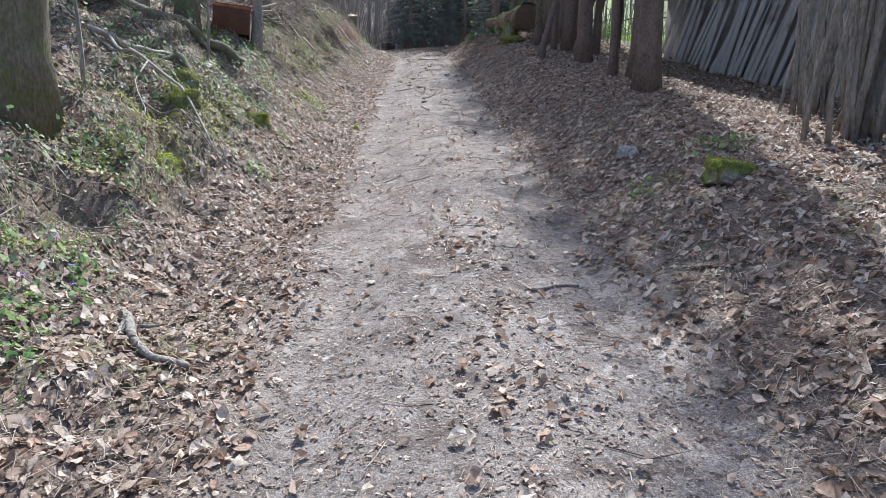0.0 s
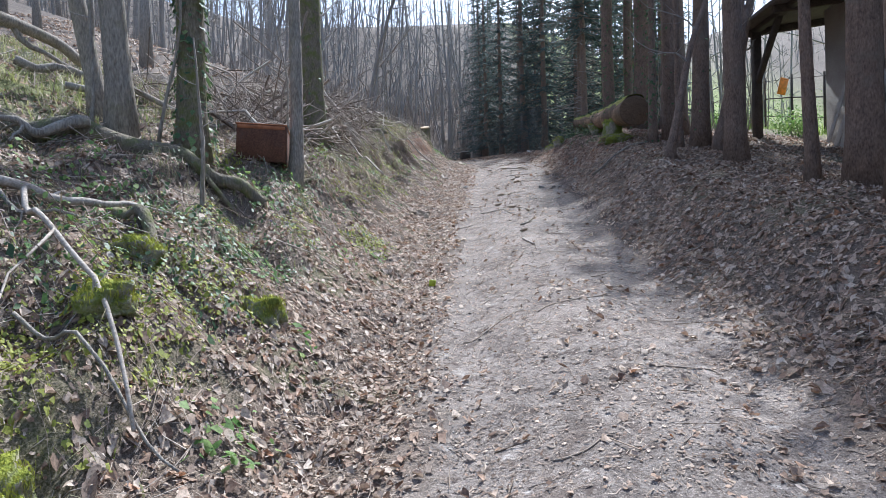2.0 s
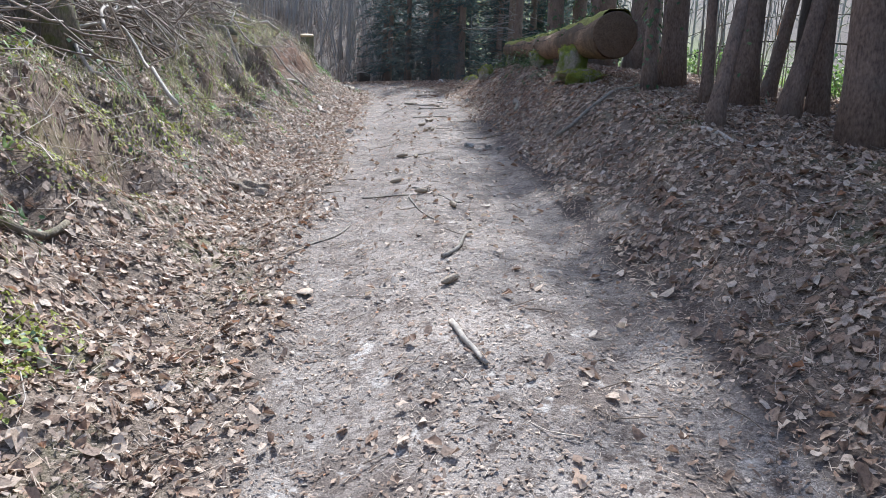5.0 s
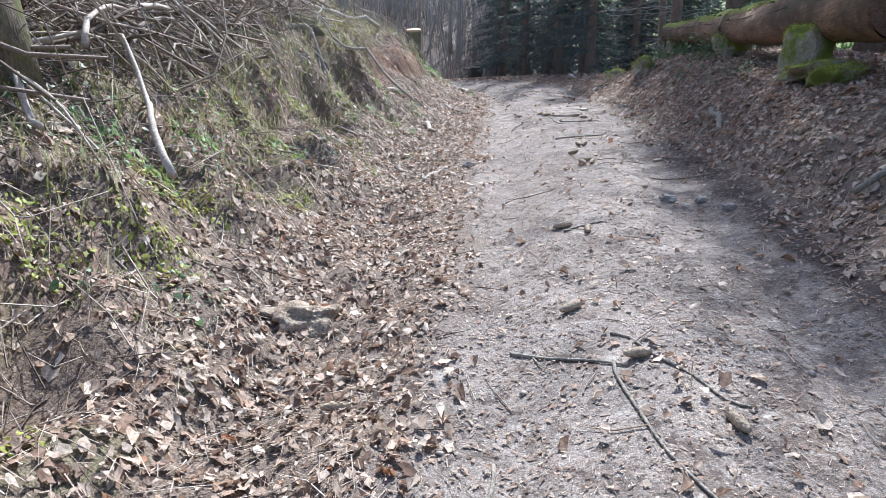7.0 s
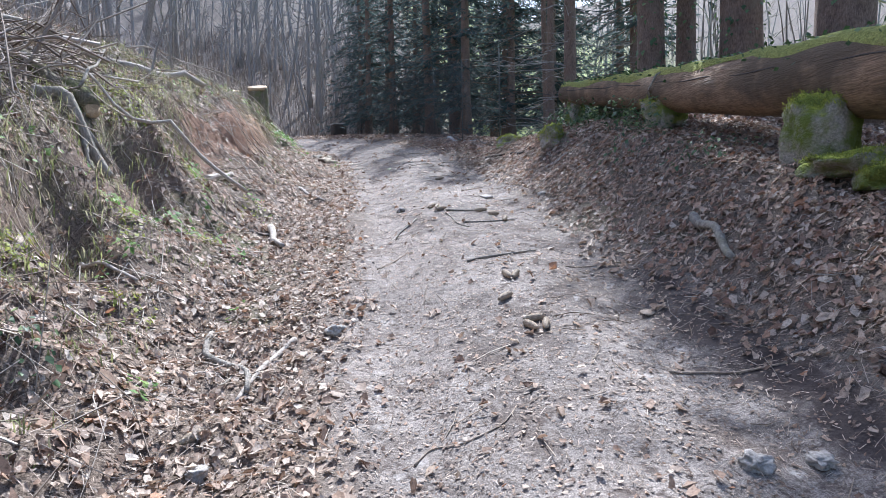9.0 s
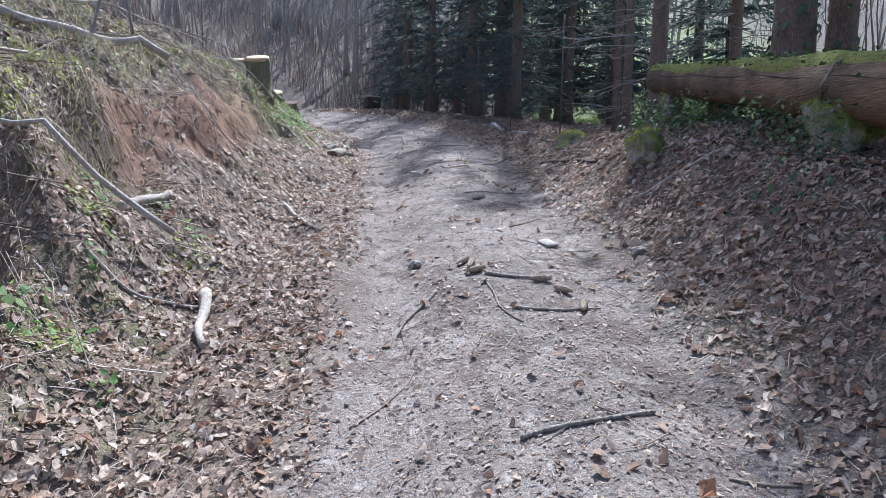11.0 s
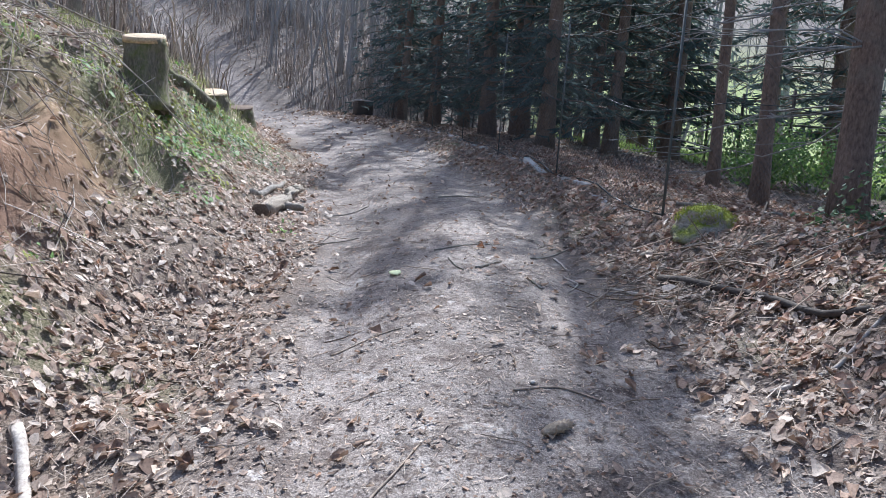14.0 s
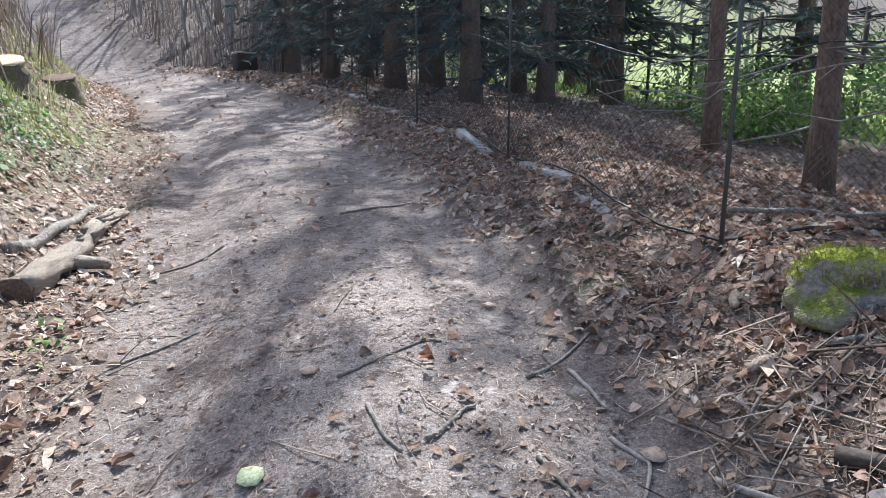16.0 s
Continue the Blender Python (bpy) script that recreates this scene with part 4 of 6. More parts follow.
def needle_sprays(base, H, low, reach, seed, step_z=.42, fill=.2, dead=0):
    """Hanging needle sprays of a spruce: slim kites along drooping boughs."""
    r = np.random.default_rng(seed)
    C, D, S = [], [], []
    bough = Shape()
    z = low
    while z < H - .3:
        L = reach * ((H - z) / (H - low)) ** .8 * r.uniform(.8, 1.1) + .25
        for b in range(r.integers(5, 8)):
            a = r.uniform(0, 6.283)
            l1 = L * r.uniform(.7, 1.1)
            m = max(3, int(l1 / fill))
            f = (np.arange(m) + r.random(m)) / m
            px, pz = f * l1, z + .15 * f * l1 - .42 * f * f * l1
            out = np.array((math.cos(a), math.sin(a)))
            p = np.stack((base[0] + out[0] * px, base[1] + out[1] * px, base[2] + pz), 1)
            bough.tube(np.array((p[0], p[m // 2], p[-1])), (.02, .014, .006), 3, 0, False)
            for side in (-1, 1, 0):
                ang = a + side * r.uniform(.5, 1.1, m)
                C.append(p)
                D.append(np.stack((np.cos(ang), np.sin(ang), r.uniform(-.9, .05, m)), 1))
                S.append(r.uniform(.22, .42, m) * (1.1 - .4 * f))
        z += step_z * r.uniform(.8, 1.25)
    C, D, S = np.concatenate(C), np.concatenate(D), np.concatenate(S)
    D /= np.linalg.norm(D, axis=1)[:, None]
    W = np.cross(D, (0, 0, 1.0))
    W /= np.linalg.norm(W, axis=1)[:, None] + 1e-6
    W = W * .8 + np.random.default_rng(seed).normal(0, .35, W.shape)
    S1 = S[:, None]
    V = np.stack((C, C + D * S1 * .35 + W * S1 * .085, C + D * S1, C + D * S1 * .35 - W * S1 * .085 - np.array((0, 0, .04))), 1).reshape(-1, 3)
    sh = Shape()
    sh.v, sh.n = [V], len(V)
    sh.f = {4: (np.arange(len(C))[:, None] * 4 + np.arange(4)).tolist()}
    return sh, bough


def dead_twigs(P, R, seed, n, lo, hi, length):
    r = np.random.default_rng(seed)
    s = Shape()
    for i in range(n):
        f = r.uniform(lo, hi)
        k = min(int(f * (len(P) - 1)), len(P) - 2)
        p, a, L = P[k], r.uniform(0, 6.283), length * r.uniform(.4, 1.2)
        e = p + np.array((math.cos(a) * L, math.sin(a) * L, r.uniform(-.35, .15) * L))
        Q = bend_line(p, e, 4, .05, seed * 7 + i)
        s.tube(Q, np.linspace(.011, .003, 4), 3, 0, False)
        for j in range(3):
            q, b = Q[r.integers(1, 4)], a + r.choice((-1, 1)) * r.uniform(.5, 1.1)
            l2 = L * .35
            s.tube(np.array((q, q + np.array((math.cos(b) * l2, math.sin(b) * l2, -.1 * l2)))), (.005, .002), 3, 0, False)
    return s


def spruce(x, y, r0, tall, low, reach, label, seed, lean=(0, 0), dead=0, ivy=0, group="", bark=None, name="spruce_tree", tiers=.42):
    z = gzf(x, y)
    t = thing(name, (x, y, z), label, "tree", group)
    far_one = group == "dark spruce stand"
    s, P, R = trunk_shape((x, y, z), (x + lean[0], y + lean[1], z + tall), r0, r0 * .18, 8 if far_one else 14, .004, seed, 1.45, 12 if far_one else 30, .05)
    part("trunk", s, bark or RED_BARK, t)
    top = np.array((x + lean[0] * .6, y + lean[1] * .6, z))
    nd, bo = needle_sprays(top, tall, low, reach, seed, tiers)
    part("crown", nd, SPRUCE, t, "dense dark green needles", False)
    tagged(part("bough", bo, RED_BARK, t), kind="stuff")
    if dead:
        tagged(part("dead_branch", dead_twigs(P, R, seed, dead, .04, max(.1, low / tall), 1.3), BARKFAR, t, "brittle grey lower twigs"), kind="stuff")
    if ivy:
        part("ivy", ivy_on(P, R, seed, ivy, .0, .3), IVY, t, "dark green climbing ivy")
    return t


# row of spruces above the track's lower shoulder; unseen crowns added and sized to shade it
ROW = ((3.6, 8.78, .17, 0, 0, 0), (3.95, 9.95, .18, 0, 0, 0), (3.69, 10.45, .075, 0, 0, 0), (3.93, 12.88, .15, .1, 0, 0), (4.16, 14.95, .16, .1, 0, 40), (3.83, 15.06, .06, 0, 0, 0),
       (4.16, 16.6, .16, .1, 0, 60), (3.72, 16.3, .085, 0, 0, 150), (4.95, 18.2, .17, 0, 0, 0), (4.6, 14.3, .09, .3, .2, 0))
for i, (x, y, r0, lx_, ly_, iv) in enumerate(ROW):
    tall = 15 if r0 > .1 else 9
    spruce(x, y, r0, tall, (9.0 if y < 13 else 7.5) if r0 > .1 else 5.5, (1.1 if y < 14 else 1.8) if r0 > .1 else .7, "tall spruce with a bare reddish brown trunk" if r0 > .1 else "slender young spruce with a bare thin trunk", 20 + i, (lx_, ly_), 0, iv, "spruces along the track", tiers=.9 if y < 14 else .6)
# thicker trees behind the long log, their unseen crowns spread to shade the track
for i, (x, y, r0, iv) in enumerate(((4.36, 22.8, .2, 500), (5.0, 23.05, .15, 250), (5.2, 22.0, .28, 700), (5.6, 20.75, .32, 260))):
    spruce(x, y, r0, 16, 6.5, 2.5, "thick spruce trunk overgrown with ivy behind the log", 50 + i, (0, 0), 0, iv, "spruces along the track", tiers=.5)
# spruces inside the wire fence
for i, (x, y, r0, low, dead) in enumerate(((4.15, 26.5, .075, 4.4, 26), (4.06, 25.25, .12, 4.0, 34), (4.62, 28.2, .07, 4.4, 24), (6.3, 27.2, .11, 2.6, 20))):
    spruce(x, y, r0, 13, low, 1.35, "spruce with dead lower twigs inside the fence", 70 + i, (0, 0), dead, 0, "spruces inside the fence")
# dense stand ahead, built in three forms and copied
stand = [spruce(3.6, 32.4, .15, 12, .9, 1.9, "dark spruce with boughs down to the ground", 91, (0, 0), 10, 0, "dark spruce stand"),
         spruce(3.0, 35.4, .17, 13.5, 1.3, 2.1, "dark spruce with boughs down to the ground", 92, (0, 0), 10, 0, "dark spruce stand"),
         spruce(5.2, 33.4, .14, 11, .7, 1.8, "dark spruce with boughs down to the ground", 93, (0, 0), 10, 0, "dark spruce stand")]
r2 = np.random.default_rng(5)
spots = [(2.2, 38.5), (3.9, 37.2), (5.6, 35.8), (6.9, 33.2), (7.6, 36.4), (1.4, 42.0), (3.1, 41.2), (4.9, 39.8), (6.6, 38.9), (8.6, 39.4), (.6, 46), (2.6, 45), (4.6, 44), (6.8, 43), (9.2, 43), (1.2, 50), (3.6, 49), (6.2, 48),
         (9, 48), (2.4, 55), (5.6, 54), (9.4, 54), (12, 46), (1.5, 62), (6, 61), (11, 60), (13, 52), (8.2, 31.5), (9.6, 35)]
for i, (x, y) in enumerate(spots):
    x, y = x + r2.normal(0, .3), y + r2.normal(0, .3)
    k = r2.uniform(.85, 1.15)
    c = copy_thing(stand[i % 3], pose(x, y, gzf(x, y), 0, 0, r2.uniform(0, 360)))
    c.scale = (k, k, k)

# bare broadleaf trees on the wooded slope
bare_tree(-2.75, 5.0, .2, 12, "mossy old tree trunk standing on the bank", (.35, .2), 3, MOSSBARK)
bare_tree(-3.57, 9.5, .125, 13, "grey bare tree with lichen-spotted bark", (-.1, .1), 4)
bare_tree(-2.97, 9.75, .15, 12, "bare tree with ivy climbing its trunk", (.25, .2), 5, MOSSBARK, 900)
bare_tree(-2.27, 11.0, .085, 11, "slender grey bare tree at the bank edge", (-.25, .1), 6)
bare_tree(-2.9, 15.0, .23, 14, "stout mossy tree beside the brushwood heap", (-.1, .2), 7, MOSSBARK, 60)
bare_tree(-4.5, 10.7, .1, 12, "grey bare tree with a pale trunk", (-.3, .2), 8)
protos = [bare_tree(-6.5, 14.5, .11, 14, "leafless tree on the wooded slope", (.4, 0), 31, BARKFAR, 0, 16, "woodland trees", .25),
          bare_tree(-8.2, 19.0, .13, 16, "leafless tree on the wooded slope", (-.5, .3), 32, BARKFAR, 0, 18, "woodland trees", .22),
          bare_tree(-5.2, 24.5, .09, 12, "leafless tree on the wooded slope", (.5, .4), 33, BARKFAR, 0, 16, "woodland trees", .2),
          bare_tree(-9.0, 11.0, .1, 13, "leafless tree on the wooded slope", (-.2, -.3), 34, BARKFAR, 0, 16, "woodland trees", .2)]
r3 = np.random.default_rng(11)
n = 0
while n < 190:
    y = r3.uniform(13, 85)
    c = float(table(np.array([y]), CENTRE)[0])
    x = c - r3.uniform(3.6, 46) if n < 150 else (c + r3.uniform(12, 45) if n < 165 else c + r3.uniform(3, 14))
    if n >= 165:
        y = r3.uniform(50, 80)
        x = float(table(np.array([y]), CENTRE)[0]) + r3.uniform(2.8, 14)
    if y < 27 and x > -8 and n < 150:
        continue
    o = copy_thing(protos[n % 4], pose(x, y, gzf(x, y) + float(far_rise(x, y)), 0, 0, r3.uniform(0, 360)))
    k = r3.uniform(.7, 1.25)
    o.scale = (k, k, k)
    n += 1


def pole_shrub(x, y, n, tall, spread, label, seed, r=.02, name="hazel_shrub"):
    """Many upright stems from one stool."""
    z = gzf(x, y)
    t = thing(name, (x, y, z), label, "shrub")
    q = np.random.default_rng(seed)
    for i in range(n):
        a, d = q.uniform(0, 6.283), spread * q.random()
        bx_, by_ = x + math.cos(a) * d * .5, y + math.sin(a) * d * .5
        e = (bx_ + q.normal(0, .2) * tall * .4, by_ + q.normal(0, .2) * tall * .4, z + tall * q.uniform(.6, 1.1))
        r0 = r * q.uniform(.5, 1.3)
        s = Shape().tube(bend_line((bx_, by_, gzf(bx_, by_) - .05), e, 8, .02, seed * 50 + i), np.linspace(r0, r0 * .4, 8), 6, 0, True)
        part("stem", s, BARK, t)
    return t


pole_shrub(3.85, 5.0, 22, 3.6, .9, "dense clump of upright grey hazel stems", 1, .03)
pole_shrub(4.6, 6.4, 18, 3.6, .9, "dense clump of upright grey hazel stems", 2, .028)
pole_shrub(4.3, 4.2, 14, 3.4, .7, "dense clump of upright grey hazel stems", 3, .03)
for i, (x, y) in enumerate(((6.4, 19.5), (6.0, 17.4), (6.6, 22.5), (6.8, 25.5), (7.4, 28.0), (6.2, 24.0), (7.8, 21.0))):
    pole_shrub(x, y, 12, 3.2, 1.0, "thin leafless shrub with leaning stems", 10 + i, .012)
for i, (x, y, r0, a, b) in enumerate(((3.23, 13.8, .07, 1.5, 1.2), (4.1, 14.05, .09, 1.3, .6), (4.9, 15.6, .08, 1.0, .2))):
    bare_tree(x, y, r0, 4.5, "dark crooked tree leaning away from the track", (a, b), 60 + i, RED_BARK, 0, 6)
for i, (x, y, h) in enumerate(((-3.72, 9.2, 3.2), (-3.3, 9.6, 3.0), (-2.75, 12.6, 2.6), (-3.9, 12.2, 3), (-4.7, 13.2, 3.4), (-2.7, 5.9, 2.4), (-2.35, 8.5, 1.4), (-3.4, 22.5, 2.8), (-2.6, 24.8, 2.4), (-3.0, 26.6, 3), (-4.1, 19.4, 3), (-3.2, 30, 3.2), (-4, 32, 3.4))):
    s, P, R = trunk_shape((x, y, gzf(x, y)), (x + .12 * math.sin(i * 2.1) * h, y + .1 * math.cos(i * 1.7), gzf(x, y) + h), .02, .006, 6, .03, 200 + i, 1.2, 9, .03)
    t = thing("sapling", (x, y, gzf(x, y)), "thin bare sapling growing on the slope", "sapling", "saplings on the slope")
    part("stem", s, BARK, t)
    tagged(part("branching", limbs(P, R, 7, .3, 1, h * .25, 300 + i, .6, 2, 3), BARKFAR, t), kind="stuff")


def shrub_leaves(x, y, w, h, n, seed, label):
    """A loose green bush: stems and small leaves with gaps."""
    z = gzf(x, y) + float(far_rise(x, y))
    t = thing("bush", (x, y, z), label, "bush", "bushes beyond the fence")
    q = np.random.default_rng(seed)
    st = Shape()
    C = []
    for i in range(16):
        a, d = q.uniform(0, 6.283), w * q.uniform(.3, 1)
        e = np.array((x + math.cos(a) * d, y + math.sin(a) * d, z + h * q.uniform(.5, 1)))
        Q = bend_line((x + math.cos(a) * .1, y + math.sin(a) * .1, z - .03), e, 6, .06, seed * 31 + i)
        st.tube(Q, np.linspace(.012, .003, 6), 4, 0, False)
        k = n // 16
        C.append(Q[q.integers(2, 6, k)] + q.normal(0, w * .16, (k, 3)) * (1, 1, .7))
    tagged(part("stem", st, BARK, t), kind="stuff")
    C = np.concatenate(C)
    C[:, 2] = np.maximum(C[:, 2], z + .02)
    m = len(C)
    s = q.uniform(.03, .07, m)[:, None]
    D = q.normal(0, 1, (m, 3))
    D /= np.linalg.norm(D, axis=1)[:, None]
    W = np.cross(D, q.normal(0, 1, (m, 3)))
    W /= np.linalg.norm(W, axis=1)[:, None]
    sh = Shape()
    sh.v, sh.n = [np.stack((C, C + D * s * .5 + W * s * .4, C + D * s, C + D * s * .5 - W * s * .4), 1).reshape(-1, 3)], m * 4
    sh.f = {4: (np.arange(m)[:, None] * 4 + np.arange(4)).tolist()}
    part("foliage", sh, SHRUB, t, "small bright spring leaves", False)


for i, (x, y, w, h, m) in enumerate(((6.6, 29.0, .9, .8, 2200), (7.8, 27.0, 1.0, .9, 2400), (6.9, 31.4, 1.0, .9, 2200), (5.6, 28.9, .6, .5, 1200), (8.8, 29.6, 1.2, 1.3, 2400), (7.0, 24.6, .7, .6, 1200), (9.6, 26.4, 1.2, 1.2, 2200), (6.8, 20.0, .7, .6, 1200),
                                     (10.5, 31, 1.3, 1.8, 2400), (5.8, 26.0, .5, .35, 900), (12, 27, 1.4, 1.9, 2200), (6.9, 16.8, .6, .5, 900))):
    shrub_leaves(x, y, w, h, m, 400 + i, "loose bush with bright green spring leaves")


# ---------------- long log on stones ----------------
def long_log():
    A, B = np.array((3.62, 17.3, 4.83)), np.array((3.6, 24.2, 5.87))
    t = thing("fallen_log", (3.6, 20.5, 4.9), "long peeled spruce log with a mossy top lying on stones", "log")
    n = 44
    P = bend_line(A, B, n, .004, 3)
    P[:, 2] -= .06 * np.sin(np.linspace(0, math.pi, n))
    R = np.linspace(.33, .15, n)
    part("stem", Shape().tube(P, R, 24, .035, False, 2.0), LOGBARK, t, "peeled reddish brown wood")
    d = (B - A) / np.linalg.norm(B - A)
    # butt face turned from the sun: its shade is put into the wood colour
    for nm, p, r, sgn in (("butt_face", P[0], R[0], -1), ("tip_face", P[-1], R[-1], 1)):
        s = Shape()
        s.tube(np.array((p - d * .002 * sgn, p + d * .012 * sgn, p + d * .02 * sgn)), (r * 1.0, r * .97, r * .9), 24, .03, True, 2.0)
        part(nm, s, DARKCUT if sgn < 0 else MOSS, t, "dark weathered saw cut" if sgn < 0 else "")
    # crack along the side
    up = np.array((0, 0, 1.0))
    side = np.cross(d, up)
    side /= np.linalg.norm(side)
    top = np.cross(side, d)
    C = np.array([p - side * r * .97 * math.cos(.35 + .05 * math.sin(i)) + top * r * .99 * math.sin(.35 + .05 * math.sin(i)) for i, (p, r) in enumerate(zip(P[3:-2], R[3:-2]))])
    part("crack", Shape().tube(C, .009, 4, 0, False), TIMBER, t, "dark drying crack")
    # moss cushion over the top
    s = Shape()
    V, F = [], []
    k = 9
    q = np.random.default_rng(4)
    for i in range(n):
        wide = .75 + .35 * math.sin(i * .5) * math.sin(i * .23 + 1) + (.3 if i > n - 9 else 0)
        for j in range(k):
            a = math.pi / 2 + (j / (k - 1) - .5) * 2 * wide
            lift = .012 + .03 * math.sin(j / (k - 1) * math.pi) * (.6 + .5 * math.sin(i * 1.1 + j)) + q.uniform(0, .012)
            if j in (0, k - 1):
                lift = -.004
            V.append(P[i] + (side * math.cos(a) + top * math.sin(a)) * (R[i] + lift))
    for i in range(n - 1):
        for j in range(k - 1):
            F.append((i * k + j, i * k + j + 1, (i + 1) * k + j + 1, (i + 1) * k + j))
    s.add(V, F)
    part("moss", s, MOSS, t, "soft yellow-green moss cushion")
    # knot and dangling twig
    i = 24
    p = P[i] - side * R[i] * .98
    part("knot", Shape().lump(p, (.04, .06, .05), 3, 2, .2), LOGBARK, t)
    Q = np.array((P[i] + top * (R[i] + .02) - side * .05, P[i] + top * R[i] * .75 - side * R[i] * .8, p + top * .02 - side * .03, p - top * .08 - side * .02))
    part("ivy_stem", Shape().tube(Q, .012, 6, 0, True), BARK, t, "woody ivy stem")
    # leaves and ivy on top
    m = 420
    f = q.uniform(.1, 1, m) * (n - 1)
    k2 = np.minimum(f.astype(int), n - 2)
    a = math.pi / 2 + q.normal(0, .5, m)
    c = P[k2] + (P[k2 + 1] - P[k2]) * (f - k2)[:, None] + (side[None] * np.cos(a)[:, None] + top[None] * np.sin(a)[:, None]) * (R[k2] + .05)[:, None]
    D = q.normal(0, 1, (m, 3)) * (1, 1, .5)
    D /= np.linalg.norm(D, axis=1)[:, None]
    W = np.cross(D, q.normal(0, .4, (m, 3)) + up)
    W /= np.linalg.norm(W, axis=1)[:, None]
    sz = q.uniform(.025, .06, m)[:, None]
    sh = Shape()
    sh.v, sh.n = [np.stack((c, c + D * sz * .5 + W * sz * .45, c + D * sz, c + D * sz * .5 - W * sz * .45), 1).reshape(-1, 3)], 4 * m
    sh.f = {4: (np.arange(m)[:, None] * 4 + np.arange(4)).tolist()}
    tagged(part("leaf", sh, IVY, t, "ivy leaves on the moss", False), kind="stuff")


long_log()


def boulder(x, y, size, seed, material, label, lift=.0, turn=0.0, rough=.16, cap=None, name="boulder", group=""):
    z = gzf(x, y)
    t = thing(name, (x, y, z), label, "stone", group)
    c = (x, y, z + size[2] * .45 + lift)
    s = Shape().lump(c, size, seed, 4, rough * 1.5, turn, -.8)
    part("rock", s, MOSSROCK if cap is not None and material is ROCK else material, t)
    if cap is not None:
        r = np.random.default_rng(seed)
        P = s.v[0]
        P = P[P[:, 2] > c[2] + size[2] * (.25 + cap)]
        n = 1500
        P = P[r.integers(0, len(P), n)] + r.normal(0, .014, (n, 3)) * (1, 1, .4)
        h = r.uniform(.008, .02, n)
        d = r.normal(0, .6, (n, 2))
        sh = Shape()
        zero = 0 * h
        sh.v, sh.n = [np.stack((P - (0, 0, .012), P + np.stack((d[:, 0] * h * .4 + .0035, d[:, 1] * h * .4, h * .6), 1), P + np.stack((d[:, 0] * h, d[:, 1] * h, h), 1)), 1).reshape(-1, 3)], 3 * n
        sh.f = {3: (np.arange(n)[:, None] * 3 + np.arange(3)).tolist()}
        tagged(part("moss_frond", sh, MOSSLEAF, t, "bright yellow-green moss", False), kind="stuff")
    return t


boulder(3.4, 18.45, (.2, .22, .34), 1, ROCK, "grey block of stone propping up the long log", .02, .3, .12, .4)
boulder(3.45, 18.1, (.4, .25, .1), 2, ROCK, "flat mossy stone at the foot of the prop stone", .0, .2, .14, .0)
boulder(3.3, 17.75, (.22, .18, .11), 3, ROCK, "low stone with a green moss cap", .02, .8, .15, -.1)
boulder(3.6, 21.05, (.2, .2, .24), 4, ROCK, "pale mossy stone under the middle of the log", .06, .1, .14, .2)
boulder(2.7, 22.4, (.14, .14, .16), 5, ROCK, "moss-covered stone heap by the thin end of the log", .05, .4, .2, -.3)
boulder(3.95, 23.3, (.15, .15, .15), 6, ROCK, "grey stone half hidden by ivy below the log", .1, 1.1, .18)
boulder(3.6, 23.85, (.13, .13, .26), 16, ROCK, "upright stone carrying the thin end of the log", .12, .3, .14)
boulder(2.86, 25.05, (.19, .16, .13), 7, ROCK, "round yellow mossy stone beside the fence corner", -.035, .5, .17, .1)
boulder(2.42, 4.3, (.16, .13, .1), 8, ROCK, "small stone with bright green moss in the leaves", .0, .2, .15, -.2)
boulder(2.18, 5.6, (.1, .08, .06), 9, PALEROCK, "small pale stone lying in the leaves", .0, .7, .15, name="small_stone")
boulder(-1.95, 5.65, (.13, .13, .14), 10, ROCK, "mossy rock poking out of the bank", -.05, .4, .2, -.1)
boulder(-1.55, 7.55, (.13, .11, .11), 11, ROCK, "rounded mossy rock at the foot of the bank", -.05, .1, .18, -.3)
boulder(-2.05, 6.6, (.13, .12, .1), 12, ROCK, "mossy rock on the bank", -.04, .6, .2, -.3)
boulder(-2.3, 7.4, (.12, .13, .11), 13, ROCK, "mossy rock on the bank", -.04, 1.6, .2, -.2)
boulder(2.1, 20.98, (.045, .04, .03), 14, PALEROCK, "small white stone at the edge of the track", .0, .4, .15, name="small_stone")
boulder(.58, 21.29, (.042, .036, .028), 15, PALEROCK, "small rounded stone on the track", .0, .4, .2, name="small_stone")
boulder(-.14, 18.31, (.05, .045, .04), 17, PALEROCK, "small pale stone at the edge of the track", .0, .1, .2, name="small_stone")
boulder(-.7, 17.0, (.04, .05, .03), 18, PALEROCK, "small pale stone at the edge of the track", .0, .9, .2, name="small_stone")


boulder(-1.0, 14.68, (.17, .12, .08), 19, EARTHROCK, "rough brown stone lying in the leaves at the bank foot", -.045, .5, .2)
boulder(1.43, 16.43, (.055, .045, .03), 20, PALEROCK, "small pale stone in the stony rut", .0, .4, .2, name="small_stone")
boulder(1.68, 16.4, (.05, .04, .022), 21, PALEROCK, "small flat pale stone in the stony rut", .0, 1.4, .2, name="small_stone")
boulder(1.78, 16.1, (.045, .04, .022), 22, PALEROCK, "small flat pale stone in the stony rut", .0, .9, .2, name="small_stone")


